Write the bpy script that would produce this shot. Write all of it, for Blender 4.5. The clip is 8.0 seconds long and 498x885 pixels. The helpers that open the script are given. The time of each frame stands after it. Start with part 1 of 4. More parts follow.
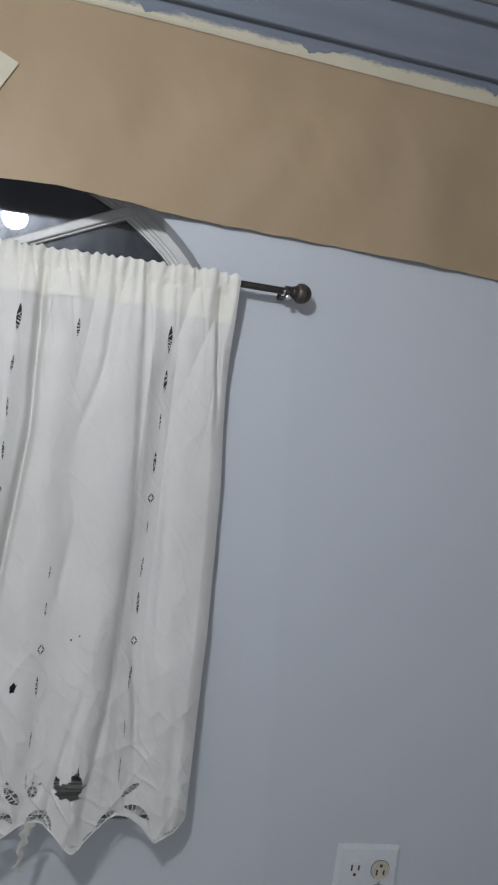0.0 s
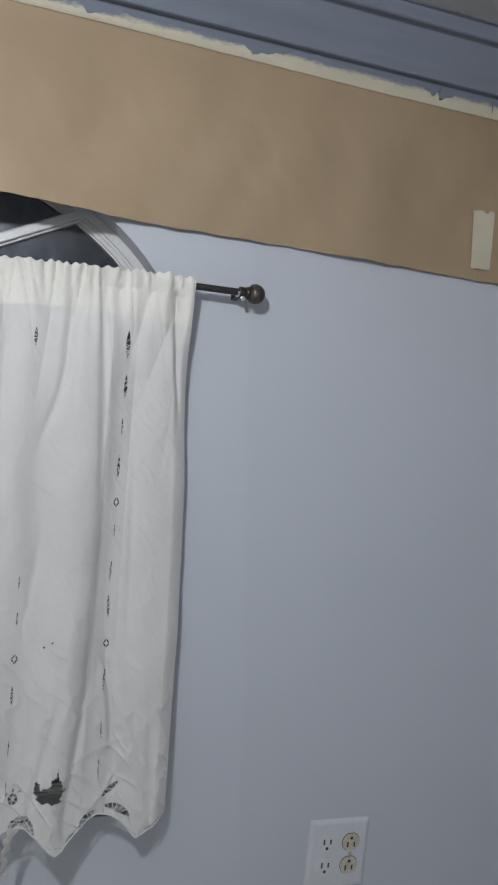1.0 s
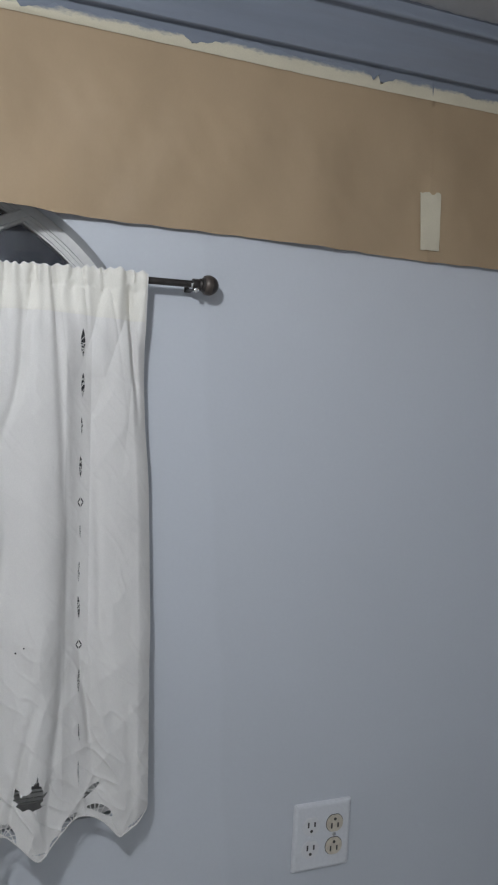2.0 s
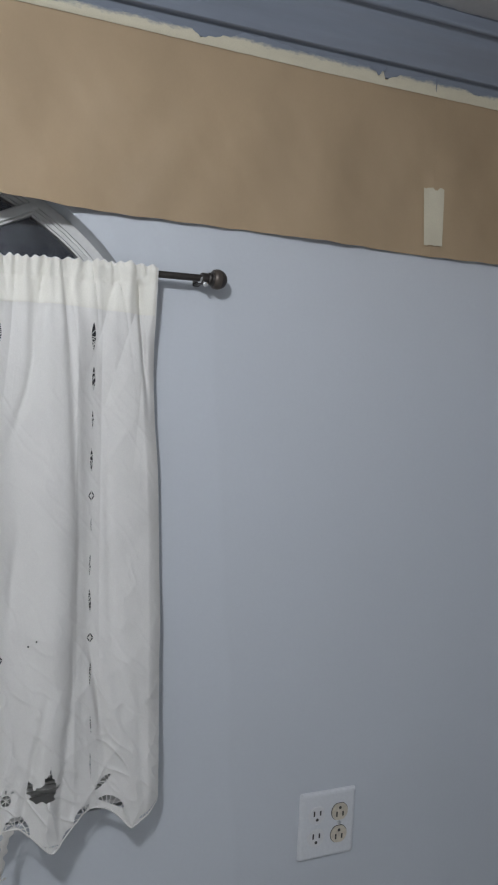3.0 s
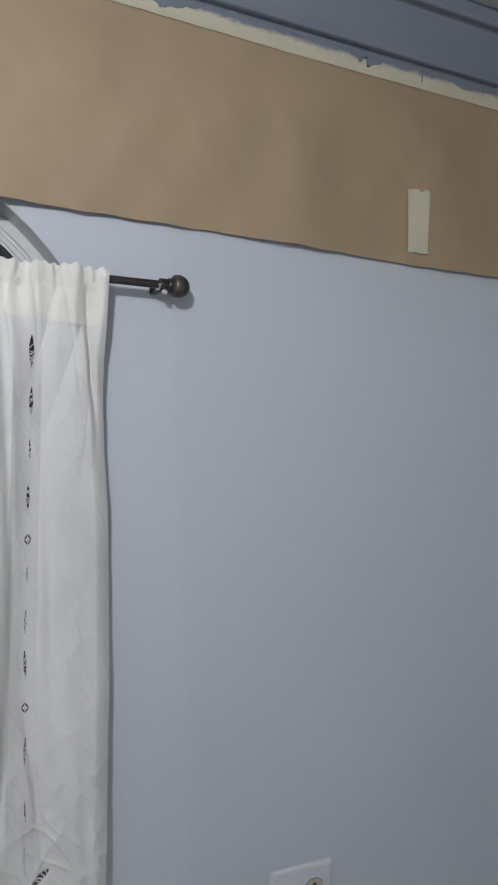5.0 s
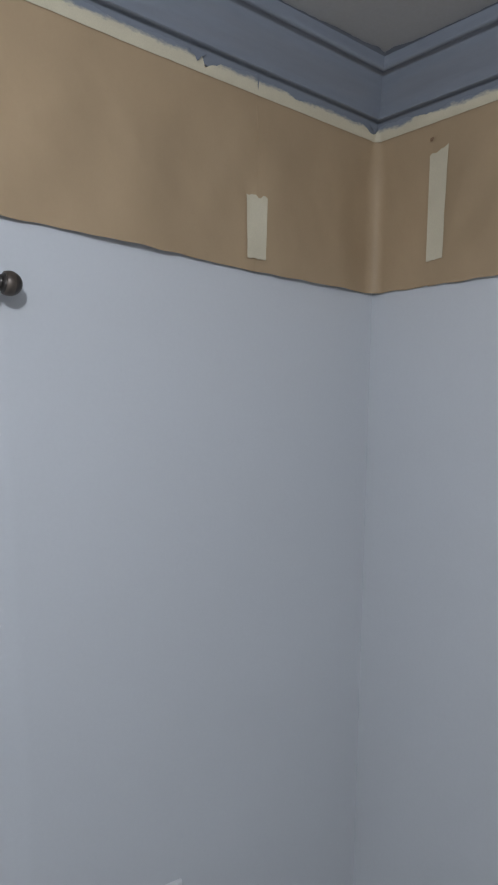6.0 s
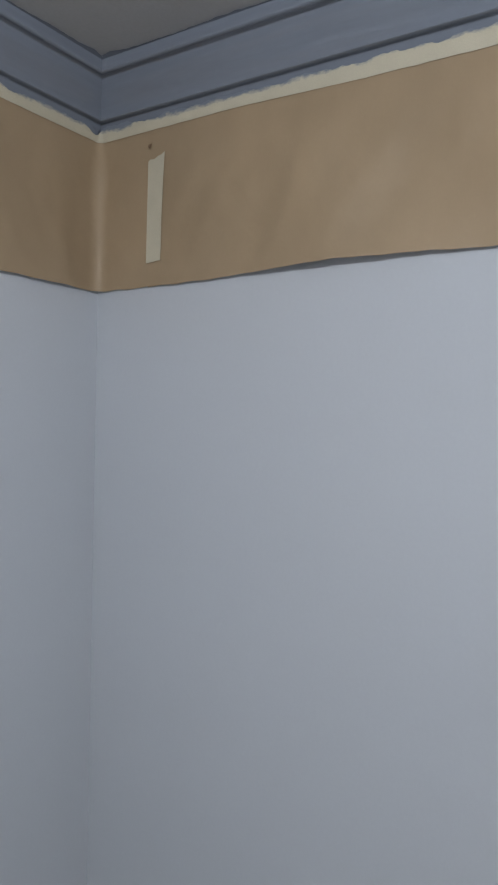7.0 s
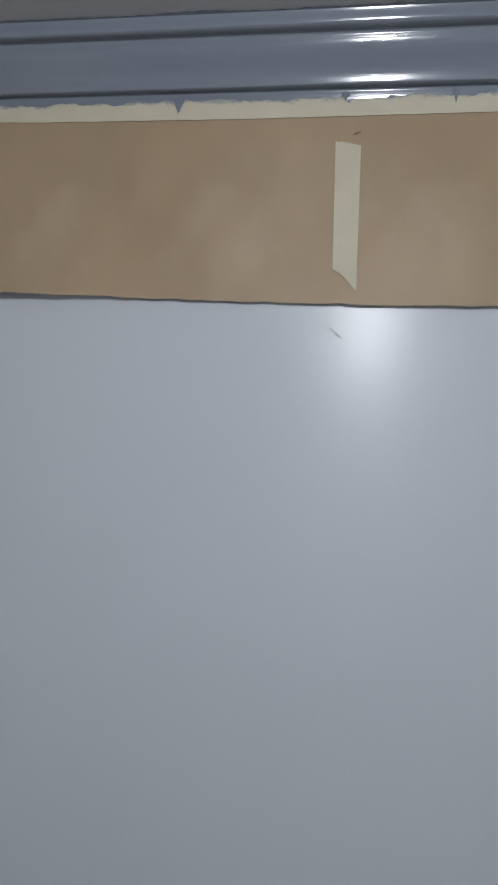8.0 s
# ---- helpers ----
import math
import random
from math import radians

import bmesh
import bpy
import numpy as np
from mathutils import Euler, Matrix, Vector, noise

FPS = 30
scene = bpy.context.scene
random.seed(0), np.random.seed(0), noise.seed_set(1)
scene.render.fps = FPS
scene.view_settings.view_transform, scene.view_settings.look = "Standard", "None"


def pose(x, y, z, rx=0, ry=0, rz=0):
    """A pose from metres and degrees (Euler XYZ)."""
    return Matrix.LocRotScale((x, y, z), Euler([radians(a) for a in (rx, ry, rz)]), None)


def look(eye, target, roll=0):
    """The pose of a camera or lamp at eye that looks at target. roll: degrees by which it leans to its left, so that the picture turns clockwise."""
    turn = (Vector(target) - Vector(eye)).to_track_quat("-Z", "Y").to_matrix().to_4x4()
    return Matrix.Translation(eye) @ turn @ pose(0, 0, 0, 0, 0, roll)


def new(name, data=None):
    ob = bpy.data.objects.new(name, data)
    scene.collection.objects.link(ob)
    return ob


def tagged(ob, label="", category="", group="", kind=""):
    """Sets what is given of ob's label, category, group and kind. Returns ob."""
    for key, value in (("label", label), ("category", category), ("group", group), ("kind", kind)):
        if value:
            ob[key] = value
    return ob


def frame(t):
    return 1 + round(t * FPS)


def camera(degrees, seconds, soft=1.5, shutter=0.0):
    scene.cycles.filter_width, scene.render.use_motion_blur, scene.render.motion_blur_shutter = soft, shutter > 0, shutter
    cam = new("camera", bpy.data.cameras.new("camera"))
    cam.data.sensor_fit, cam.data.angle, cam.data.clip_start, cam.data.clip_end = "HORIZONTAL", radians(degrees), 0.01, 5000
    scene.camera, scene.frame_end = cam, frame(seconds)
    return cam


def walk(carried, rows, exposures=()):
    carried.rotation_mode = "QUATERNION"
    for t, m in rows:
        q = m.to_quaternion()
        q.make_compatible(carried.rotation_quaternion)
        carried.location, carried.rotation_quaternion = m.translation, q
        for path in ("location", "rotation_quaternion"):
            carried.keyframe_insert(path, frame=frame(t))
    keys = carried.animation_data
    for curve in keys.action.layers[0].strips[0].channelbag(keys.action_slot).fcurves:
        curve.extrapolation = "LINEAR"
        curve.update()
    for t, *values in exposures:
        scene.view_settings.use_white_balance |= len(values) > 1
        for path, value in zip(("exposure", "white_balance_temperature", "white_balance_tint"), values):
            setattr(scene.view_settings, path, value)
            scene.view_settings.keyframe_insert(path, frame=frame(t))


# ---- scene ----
cam = camera(38.0, 8.0, soft=2.1)
PATH = [
    (0, (-0.941, -1.036, 1.781), (-0.504, 0.915, 1.728), 7.1),
    (0.5, (-0.986, -1.047, 1.813), (-0.457, 0.882, 1.779), 6.5),
    (1, (-0.982, -1.046, 1.806), (-0.373, 0.857, 1.715), 4.8),
    (1.5, (-0.975, -1.049, 1.813), (-0.307, 0.834, 1.725), 2.3),
    (1.7, (-0.977, -1.048, 1.81), (-0.275, 0.822, 1.71), 1.7),
    (2.8, (-1.0, -1.042, 1.797), (-0.297, 0.826, 1.68), 1.5),
    (3, (-1.019, -1.039, 1.802), (-0.268, 0.811, 1.681), 1.6),
    (3.5, (-1.032, -1.028, 1.804), (-0.224, 0.798, 1.693), 2.5),
    (4, (-0.993, -0.992, 1.82), (-0.224, 0.853, 1.759), 0.2),
    (4.5, (-0.941, -0.957, 1.819), (-0.115, 0.863, 1.75), 0.7),
    (4.7, (-0.955, -0.937, 1.823), (-0.132, 0.883, 1.739), 1.8),
    (5.8, (-0.995, -0.843, 1.821), (0.173, 0.779, 1.743), 1.2),
    (6, (-0.99, -0.852, 1.828), (0.294, 0.679, 1.757), 1.5),
    (6.2, (-0.982, -0.846, 1.838), (0.404, 0.594, 1.748), 1.3),
    (6.5, (-0.969, -0.876, 1.819), (0.536, 0.44, 1.761), 1.5),
    (7, (-0.945, -0.944, 1.823), (0.732, 0.143, 1.768), 1.4),
    (7.5, (-0.968, -0.947, 1.818), (0.817, -0.049, 1.743), 2.7),
    (7.7, (-0.986, -0.897, 1.829), (0.898, -0.232, 1.751), 1.8),
    (7.8, (-0.962, -0.878, 1.810), (0.990, -0.442, 1.860), 2.0),
    (7.9, (-0.977, -0.899, 1.831), (1.006, -0.645, 1.870), 2.0),
    (8, (-0.989, -0.978, 1.847), (0.990, -0.685, 1.869), 2.5),
]
walk(cam, [(t, look(eye, target, roll)) for t, eye, target, roll in PATH],
     exposures=[(0, 0.0), (4.7, 0.05), (6.0, 0.15), (7.0, 0.22), (7.6, 0.16), (8.0, -0.02)])

# ---------------------------------------------------------------- light
world = bpy.data.worlds.new("night")
world.use_nodes = True
world.node_tree.nodes["Background"].inputs[0].default_value = (0.020, 0.022, 0.028, 1)
world.node_tree.nodes["Background"].inputs[1].default_value = 0.7
scene.world = world
LAMP = Vector((-1.205, -1.00, 2.272))      # the bare bulb on its short stem
BULB = 590.0

# ---------------------------------------------------------------- sizes
ROOM_W, ROOM_D, CEIL = 2.45, 2.12, 2.415
WALL = 0.16
WIN_X, WIN_A, WIN_B, WIN_SPRING, WIN_BOTTOM = -1.25, 0.492, 0.309, 1.856, 1.187


# ---------------------------------------------------------------- materials
def mat(name, col, rough=0.5, var=0.06, scale=6.0, grain=0.04, gscale=180.0, bump=0.1, bscale=250.0, dist=0.0006,
        metal=0.0, spec=0.5, stretch=(1, 1, 1), rvar=0.0, trans=0.0, bump2=0.0, b2scale=12.0):
    m = bpy.data.materials.new(name)
    m.use_nodes = True
    nt = m.node_tree
    N, L = nt.nodes, nt.links
    p = N["Principled BSDF"]
    tc = N.new("ShaderNodeTexCoord")
    mp = N.new("ShaderNodeMapping")
    mp.inputs["Scale"].default_value = stretch
    L.new(tc.outputs["Object"], mp.inputs["Vector"])

    def noise_tex(s, detail=4.0):
        n = N.new("ShaderNodeTexNoise")
        n.inputs["Scale"].default_value = s
        n.inputs["Detail"].default_value = detail
        L.new(mp.outputs["Vector"], n.inputs["Vector"])
        return n.outputs["Fac"]

    def mul(a, lo, hi):
        r = N.new("ShaderNodeMapRange")
        r.inputs["From Min"].default_value, r.inputs["From Max"].default_value = 0.0, 1.0
        lo, hi = lo - (hi - lo) * 0.5, hi + (hi - lo) * 0.5
        r.inputs["To Min"].default_value, r.inputs["To Max"].default_value = lo, hi
        L.new(a, r.inputs["Value"])
        return r.outputs["Result"]

    big, fine = noise_tex(scale), noise_tex(gscale, 2.0)
    m1 = N.new("ShaderNodeMath")
    m1.operation = "MULTIPLY"
    L.new(mul(big, 1 - var, 1 + var), m1.inputs[0])
    L.new(mul(fine, 1 - grain, 1 + grain), m1.inputs[1])
    v = N.new("ShaderNodeVectorMath")
    v.operation = "SCALE"
    v.inputs[0].default_value = col
    L.new(m1.outputs[0], v.inputs["Scale"])
    L.new(v.outputs["Vector"], p.inputs["Base Color"])
    p.inputs["Roughness"].default_value = rough
    if rvar:
        L.new(mul(noise_tex(scale * 2.3), rough - rvar, rough + rvar), p.inputs["Roughness"])
    p.inputs["Metallic"].default_value = metal
    p.inputs["Specular IOR Level"].default_value = spec
    normal = None
    for strength, s, d in ((bump2, b2scale, 0.004), (bump, bscale, dist)):
        if strength:
            b = N.new("ShaderNodeBump")
            b.inputs["Strength"].default_value = strength
            b.inputs["Distance"].default_value = d
            L.new(noise_tex(s, 3.0), b.inputs["Height"])
            if normal:
                L.new(normal, b.inputs["Normal"])
            normal = b.outputs["Normal"]
    if normal:
        L.new(normal, p.inputs["Normal"])
    if trans:
        t = N.new("ShaderNodeBsdfTranslucent")
        L.new(v.outputs["Vector"], t.inputs["Color"])
        if normal:
            L.new(normal, t.inputs["Normal"])
        mix = N.new("ShaderNodeMixShader")
        mix.inputs[0].default_value = trans
        L.new(p.outputs[0], mix.inputs[1])
        L.new(t.outputs[0], mix.inputs[2])
        L.new(mix.outputs[0], N["Material Output"].inputs["Surface"])
    return m


WALL_PAINT = mat("pale_blue_satin_paint", (0.508, 0.531, 0.565), 0.30, var=0.015, scale=2.5, grain=0.012, bump=0.08, bscale=330, dist=0.0005, bump2=0.02, b2scale=8, spec=0.40)
CROWN_PAINT = mat("slate_blue_gloss_paint", (0.178, 0.200, 0.243), 0.12, var=0.07, scale=9, grain=0.03, bump=0.20, bscale=330, dist=0.0006, stretch=(0.08, 0.08, 1), rvar=0.03)
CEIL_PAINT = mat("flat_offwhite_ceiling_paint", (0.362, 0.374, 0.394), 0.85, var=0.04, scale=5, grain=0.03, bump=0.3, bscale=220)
KRAFT = mat("brown_kraft_paper", (0.419, 0.310, 0.197), 0.50, var=0.10, scale=7, grain=0.012, gscale=300, bump=0.04, bscale=400, spec=0.35, bump2=0.15, b2scale=9, trans=0.16, stretch=(1, 1, 0.55))
TAPE = mat("cream_masking_tape", (0.52, 0.475, 0.365), 0.6, var=0.05, scale=18, grain=0.05, gscale=600, bump=0.35, bscale=700, dist=0.0004, spec=0.3)
TAPE_PAINTED = mat("paint_smeared_masking_tape", (0.52, 0.475, 0.365), 0.6, var=0.05, scale=18, grain=0.05, gscale=600, bump=0.35, bscale=700, dist=0.0004, spec=0.3)
LINEN = mat("white_worn_linen", (0.752, 0.732, 0.702), 0.85, var=0.03, scale=16, grain=0.035, gscale=900, bump=0.3, bscale=1100, dist=0.0003, spec=0.2, trans=0.17, bump2=0.5, b2scale=34, stretch=(1, 1, 0.6))
LINEN_DOUBLE = mat("cream_double_linen", (0.752, 0.727, 0.662), 0.85, var=0.04, scale=26, grain=0.04, gscale=900, bump=0.3, bscale=1100, dist=0.0003, spec=0.2, trans=0.06, bump2=0.30, b2scale=40, stretch=(1, 1, 0.5))
THREAD = mat("grey_cotton_thread", (0.66, 0.645, 0.61), 0.9, spec=0.1)
BRONZE = mat("dark_bronze_metal", (0.050, 0.044, 0.041), 0.38, var=0.35, scale=60, grain=0.1, metal=0.55, bump=0.1)
BRONZE_WORN = mat("worn_bronze_band", (0.10, 0.082, 0.070), 0.42, var=0.3, scale=80, metal=0.5)
STEEL = mat("bright_zinc_steel", (0.75, 0.75, 0.74), 0.25, metal=1.0, var=0.05)
FRAME_PAINT = mat("white_window_paint", (0.60, 0.595, 0.58), 0.4, var=0.04, scale=14, bump=0.15, bscale=160)
PLATE = mat("white_wall_plate_plastic", (0.60, 0.61, 0.63), 0.35, var=0.01, bump=0)
SOCKET_WHITE = mat("white_receptacle_plastic", (0.62, 0.62, 0.625), 0.4, var=0.01, bump=0)
SOCKET_ALMOND = mat("almond_receptacle_plastic", (0.53, 0.475, 0.385), 0.4, var=0.16, scale=90, bump=0)
DARK = mat("dark_slot", (0.045, 0.042, 0.040), 0.7, bump=0)
PORCELAIN = mat("white_porcelain", (0.8, 0.8, 0.78), 0.25, bump=0)
# unseen walls and floor: pale tones chosen to lift the bounced light
BOUNCE_WALL = mat("white_bounce_paint", (0.80, 0.80, 0.79), 0.7, var=0.03)
FLOOR = mat("pale_bounce_floor", (0.62, 0.60, 0.55), 0.5, var=0.15, scale=4, bump=0.1, stretch=(1, 5, 1))
SCUFF = mat("grey_scuff", (0.43, 0.445, 0.475), 0.7, bump=0)
NIGHT = mat("dark_outdoor_ground", (0.03, 0.032, 0.035), 0.9, var=0.2)


def smear_paint(m, col, z0, z1):
    """Brushed paint over the upper edge, ragged, between the heights z0 and z1."""
    N, L = m.node_tree.nodes, m.node_tree.links
    p = N["Principled BSDF"]
    src = p.inputs["Base Color"].links[0].from_socket
    geo, sep, mp = N.new("ShaderNodeNewGeometry"), N.new("ShaderNodeSeparateXYZ"), N.new("ShaderNodeMapping")
    L.new(geo.outputs["Position"], sep.inputs[0])
    L.new(geo.outputs["Position"], mp.inputs["Vector"])
    mp.inputs["Scale"].default_value = (1, 1, 2.2)
    total = sep.outputs["Z"]
    for s, a in ((28, 0.018), (120, 0.009)):
        n, f = N.new("ShaderNodeTexNoise"), N.new("ShaderNodeMath")
        n.inputs["Scale"].default_value = s
        n.inputs["Detail"].default_value = 3.0
        L.new(mp.outputs["Vector"], n.inputs["Vector"])
        f.operation = "MULTIPLY_ADD"
        L.new(n.outputs["Fac"], f.inputs[0])
        f.inputs[1].default_value = a
        L.new(total, f.inputs[2])
        total = f.outputs[0]
    r, mix = N.new("ShaderNodeMapRange"), N.new("ShaderNodeMix")
    r.inputs["From Min"].default_value, r.inputs["From Max"].default_value = z0 + 0.0135, z1 + 0.0135
    L.new(total, r.inputs["Value"])
    mix.data_type = "RGBA"
    L.new(r.outputs["Result"], mix.inputs["Factor"])
    L.new(src, mix.inputs["A"])
    mix.inputs["B"].default_value = (*col, 1)
    L.new(mix.outputs["Result"], p.inputs["Base Color"])


smear_paint(TAPE_PAINTED, (0.178, 0.200, 0.243), 2.3262, 2.3322)

def roller_and_penumbra(m, x0, slope, z0, tone):
    """Vertical roller marks in the gloss, and a penumbra edge tinted in at x = x0 + slope * (z0 - z)."""
    N, L = m.node_tree.nodes, m.node_tree.links
    p = N["Principled BSDF"]
    tan = N.new("ShaderNodeTangent")
    tan.direction_type, tan.axis = "RADIAL", "Z"
    L.new(tan.outputs["Tangent"], p.inputs["Tangent"])
    p.inputs["Anisotropic"].default_value = 0.55
    p.inputs["Anisotropic Rotation"].default_value = 0.25
    src = p.inputs["Base Color"].links[0].from_socket
    geo, sep, wob = N.new("ShaderNodeNewGeometry"), N.new("ShaderNodeSeparateXYZ"), N.new("ShaderNodeTexNoise")
    wob.inputs["Scale"].default_value = 7.0
    L.new(geo.outputs["Position"], sep.inputs[0])
    L.new(geo.outputs["Position"], wob.inputs["Vector"])
    total = sep.outputs["X"]
    for sock, k in ((sep.outputs["Z"], slope), (wob.outputs["Fac"], 0.03)):
        f = N.new("ShaderNodeMath")
        f.operation = "MULTIPLY_ADD"
        L.new(sock, f.inputs[0])
        f.inputs[1].default_value = k
        L.new(total, f.inputs[2])
        total = f.outputs[0]
    # lightens the paint on the curtain's side, in place of a soft shadow edge
    r, sc = N.new("ShaderNodeMapRange"), N.new("ShaderNodeVectorMath")
    edge = x0 + slope * z0 + 0.015
    r.interpolation_type = "SMOOTHSTEP"
    r.inputs["From Min"].default_value, r.inputs["From Max"].default_value = edge - 0.007, edge + 0.007
    r.inputs["To Min"].default_value, r.inputs["To Max"].default_value = tone, 1.0
    L.new(total, r.inputs["Value"])
    sc.operation = "SCALE"
    L.new(src, sc.inputs[0])
    L.new(r.outputs["Result"], sc.inputs["Scale"])
    L.new(sc.outputs["Vector"], p.inputs["Base Color"])


roller_and_penumbra(WALL_PAINT, -0.662, 0.066, 1.96, 1.028)

GLASS = bpy.data.materials.new("dusty_window_glass")
GLASS.use_nodes = True
_n, _l = GLASS.node_tree.nodes, GLASS.node_tree.links
_p = _n["Principled BSDF"]
_p.inputs["Transmission Weight"].default_value = 1.0
_p.inputs["Roughness"].default_value = 0.02
_p.inputs["IOR"].default_value = 1.5
_d = _n.new("ShaderNodeBsdfGlossy")          # thin film of dust and wiped streaks
_d.inputs["Color"].default_value = (0.75, 0.8, 0.9, 1)
_d.inputs["Roughness"].default_value = 0.24
_tc, _mp, _nz, _r = (_n.new("ShaderNode" + k) for k in ("TexCoord", "Mapping", "TexNoise", "MapRange"))
_mp.inputs["Scale"].default_value = (55, 1, 14)
_l.new(_tc.outputs["Object"], _mp.inputs["Vector"])
_l.new(_mp.outputs["Vector"], _nz.inputs["Vector"])
_nz.inputs["Scale"].default_value = 1.0
_nz.inputs["Detail"].default_value = 5.0
_l.new(_nz.outputs["Fac"], _r.inputs["Value"])
_r.inputs["From Min"].default_value, _r.inputs["From Max"].default_value = 0.4, 0.75
_r.inputs["To Min"].default_value, _r.inputs["To Max"].default_value = 0.022, 0.075
_df = _n.new("ShaderNodeBsdfDiffuse")
_df.inputs["Color"].default_value = (0.5, 0.52, 0.56, 1)
_dm = _n.new("ShaderNodeMixShader")
_dm.inputs[0].default_value = 0.55
_l.new(_d.outputs[0], _dm.inputs[1])
_l.new(_df.outputs[0], _dm.inputs[2])
_mx = _n.new("ShaderNodeMixShader")
_l.new(_r.outputs["Result"], _mx.inputs[0])
_l.new(_p.outputs[0], _mx.inputs[1])
_l.new(_dm.outputs[0], _mx.inputs[2])
_l.new(_mx.outputs[0], _n["Material Output"].inputs["Surface"])

GLOW = bpy.data.materials.new("lit_bulb")
GLOW.use_nodes = True
_p = GLOW.node_tree.nodes["Principled BSDF"]
_p.inputs["Base Color"].default_value = (0.9, 0.9, 0.9, 1)
_p.inputs["Emission Color"].default_value = (0.958, 1.0, 1.060, 1)
_p.inputs["Emission Strength"].default_value = BULB


# ---------------------------------------------------------------- helpers
def thing(name, loc, label, category, group="", kind=""):
    ob = new(name)
    ob.location = loc
    ob.empty_display_size = 0.05
    return tagged(ob, label, category, group, kind)


def base_of(ob):
    while ob.parent:
        ob = ob.parent
    return Vector(ob.location)


def part(name, bm, material, parent=None, label="", smooth=False):
    """Links a bmesh, given in room coordinates, as one mesh under a thing or a part."""
    if parent:
        bmesh.ops.translate(bm, verts=bm.verts, vec=-base_of(parent))
    me = bpy.data.meshes.new(name)
    bm.normal_update()
    bm.to_mesh(me)
    bm.free()
    return link(name, me, material, parent, label, smooth)


def link(name, me, material, parent=None, label="", smooth=False):
    me.materials.append(material)
    if smooth:
        me.shade_smooth()
        me.set_sharp_from_angle(angle=radians(48))
    ob = new(name, me)
    if parent:
        ob.parent = parent
    return tagged(ob, label)


def add_box(bm, lo, hi, m=None, bevel=0.0):
    g = bmesh.ops.create_cube(bm, size=1)["verts"]
    lo, hi = Vector(lo), Vector(hi)
    for v in g:
        v.co = Vector(((v.co[i] + 0.5) * (hi[i] - lo[i]) + lo[i] for i in range(3)))
    if bevel:
        es = {e for v in g for e in v.link_edges}
        r = bmesh.ops.bevel(bm, geom=list(es), offset=bevel, segments=2, affect="EDGES", profile=0.5)
        g = list({v for f in r["faces"] for v in f.verts} | {v for v in g if v.is_valid})
    if m:
        bmesh.ops.transform(bm, matrix=m, verts=g)
    return g


def box(lo, hi, m=None, bevel=0.0):
    bm = bmesh.new()
    add_box(bm, lo, hi, m, bevel)
    return bm


def lathe(profile, m, steps=32):
    """A turned body: (radius, height) pairs along local z, laid by the matrix m."""
    bm = bmesh.new()
    rings = []
    for r, h in profile:
        rings.append([bm.verts.new((r * math.cos(2 * math.pi * i / steps), r * math.sin(2 * math.pi * i / steps), h)) for i in range(steps)])
    for a, b in zip(rings, rings[1:]):
        for i in range(steps):
            j = (i + 1) % steps
            bm.faces.new((a[i], a[j], b[j], b[i]))
    bm.faces.new(list(reversed(rings[0])))
    bm.faces.new(rings[-1])
    bmesh.ops.transform(bm, matrix=m, verts=bm.verts)
    return bm


def prism(loop, y0, y1, holes=()):
    """A plate in the xz plane between y0 and y1 with an outline and openings, all lists of (x, z)."""
    bm = bmesh.new()
    edges = []
    for pts in (loop, *holes):
        vs = [bm.verts.new((x, y0, z)) for x, z in pts]
        edges += [bm.edges.new((vs[i], vs[(i + 1) % len(vs)])) for i in range(len(vs))]
    r = bmesh.ops.triangle_fill(bm, use_beauty=True, use_dissolve=False, edges=edges)
    faces = [f for f in r["geom"] if isinstance(f, bmesh.types.BMFace)]
    e = bmesh.ops.extrude_face_region(bm, geom=faces)
    bmesh.ops.translate(bm, verts=[v for v in e["geom"] if isinstance(v, bmesh.types.BMVert)], vec=(0, y1 - y0, 0))
    bmesh.ops.recalc_face_normals(bm, faces=bm.faces)
    return bm


def ngrid(name, P, material, parent, label="", keep=None, thick=0.0, smooth=True):
    """A sheet from an array of points (rows, columns, 3) in room coordinates; keep: which quads stay; thick: a second skin behind."""
    r, c = P.shape[:2]
    pts = P.reshape(-1, 3) - np.array(base_of(parent))
    idx = np.arange(r * c).reshape(r, c)
    q = np.stack([idx[:-1, :-1], idx[:-1, 1:], idx[1:, 1:], idx[1:, :-1]], -1)
    q = q[keep] if keep is not None else q.reshape(-1, 4)
    me = bpy.data.meshes.new(name)
    me.from_pydata(pts.tolist(), [], q.tolist())
    bm = bmesh.new()
    bm.from_mesh(me)
    bmesh.ops.delete(bm, geom=[v for v in bm.verts if not v.link_faces], context="VERTS")
    bm.normal_update()
    if thick:
        bmesh.ops.solidify(bm, geom=bm.faces, thickness=thick)
    bm.to_mesh(me)
    bm.free()
    return link(name, me, material, parent, label, smooth)


def interp(x, xs, ys):
    return np.interp(x, xs, ys)


def soft(x, xs, ys, w=0.03):
    """Linear interpolation, rounded over the width w."""
    return sum(np.interp(x + d * w, xs, ys) for d in (-1, -0.66, -0.33, 0, 0.33, 0.66, 1)) / 7


def arch_loop(inset=0.0, bottom=None, steps=48):
    """The outline of the arched opening, shrunk by inset."""
    a, b = WIN_A - inset, WIN_B - inset
    pts = [(WIN_X + a, WIN_BOTTOM + inset if bottom is None else bottom)]
    pts += [(WIN_X + a * math.cos(math.pi * i / steps), WIN_SPRING + b * math.sin(math.pi * i / steps)) for i in range(steps + 1)]
    pts += [(WIN_X - a, pts[0][1])]
    return pts


# ---------------------------------------------------------------- room shell
def structure(ob, label, category):
    return tagged(ob, label, category, kind="structure")


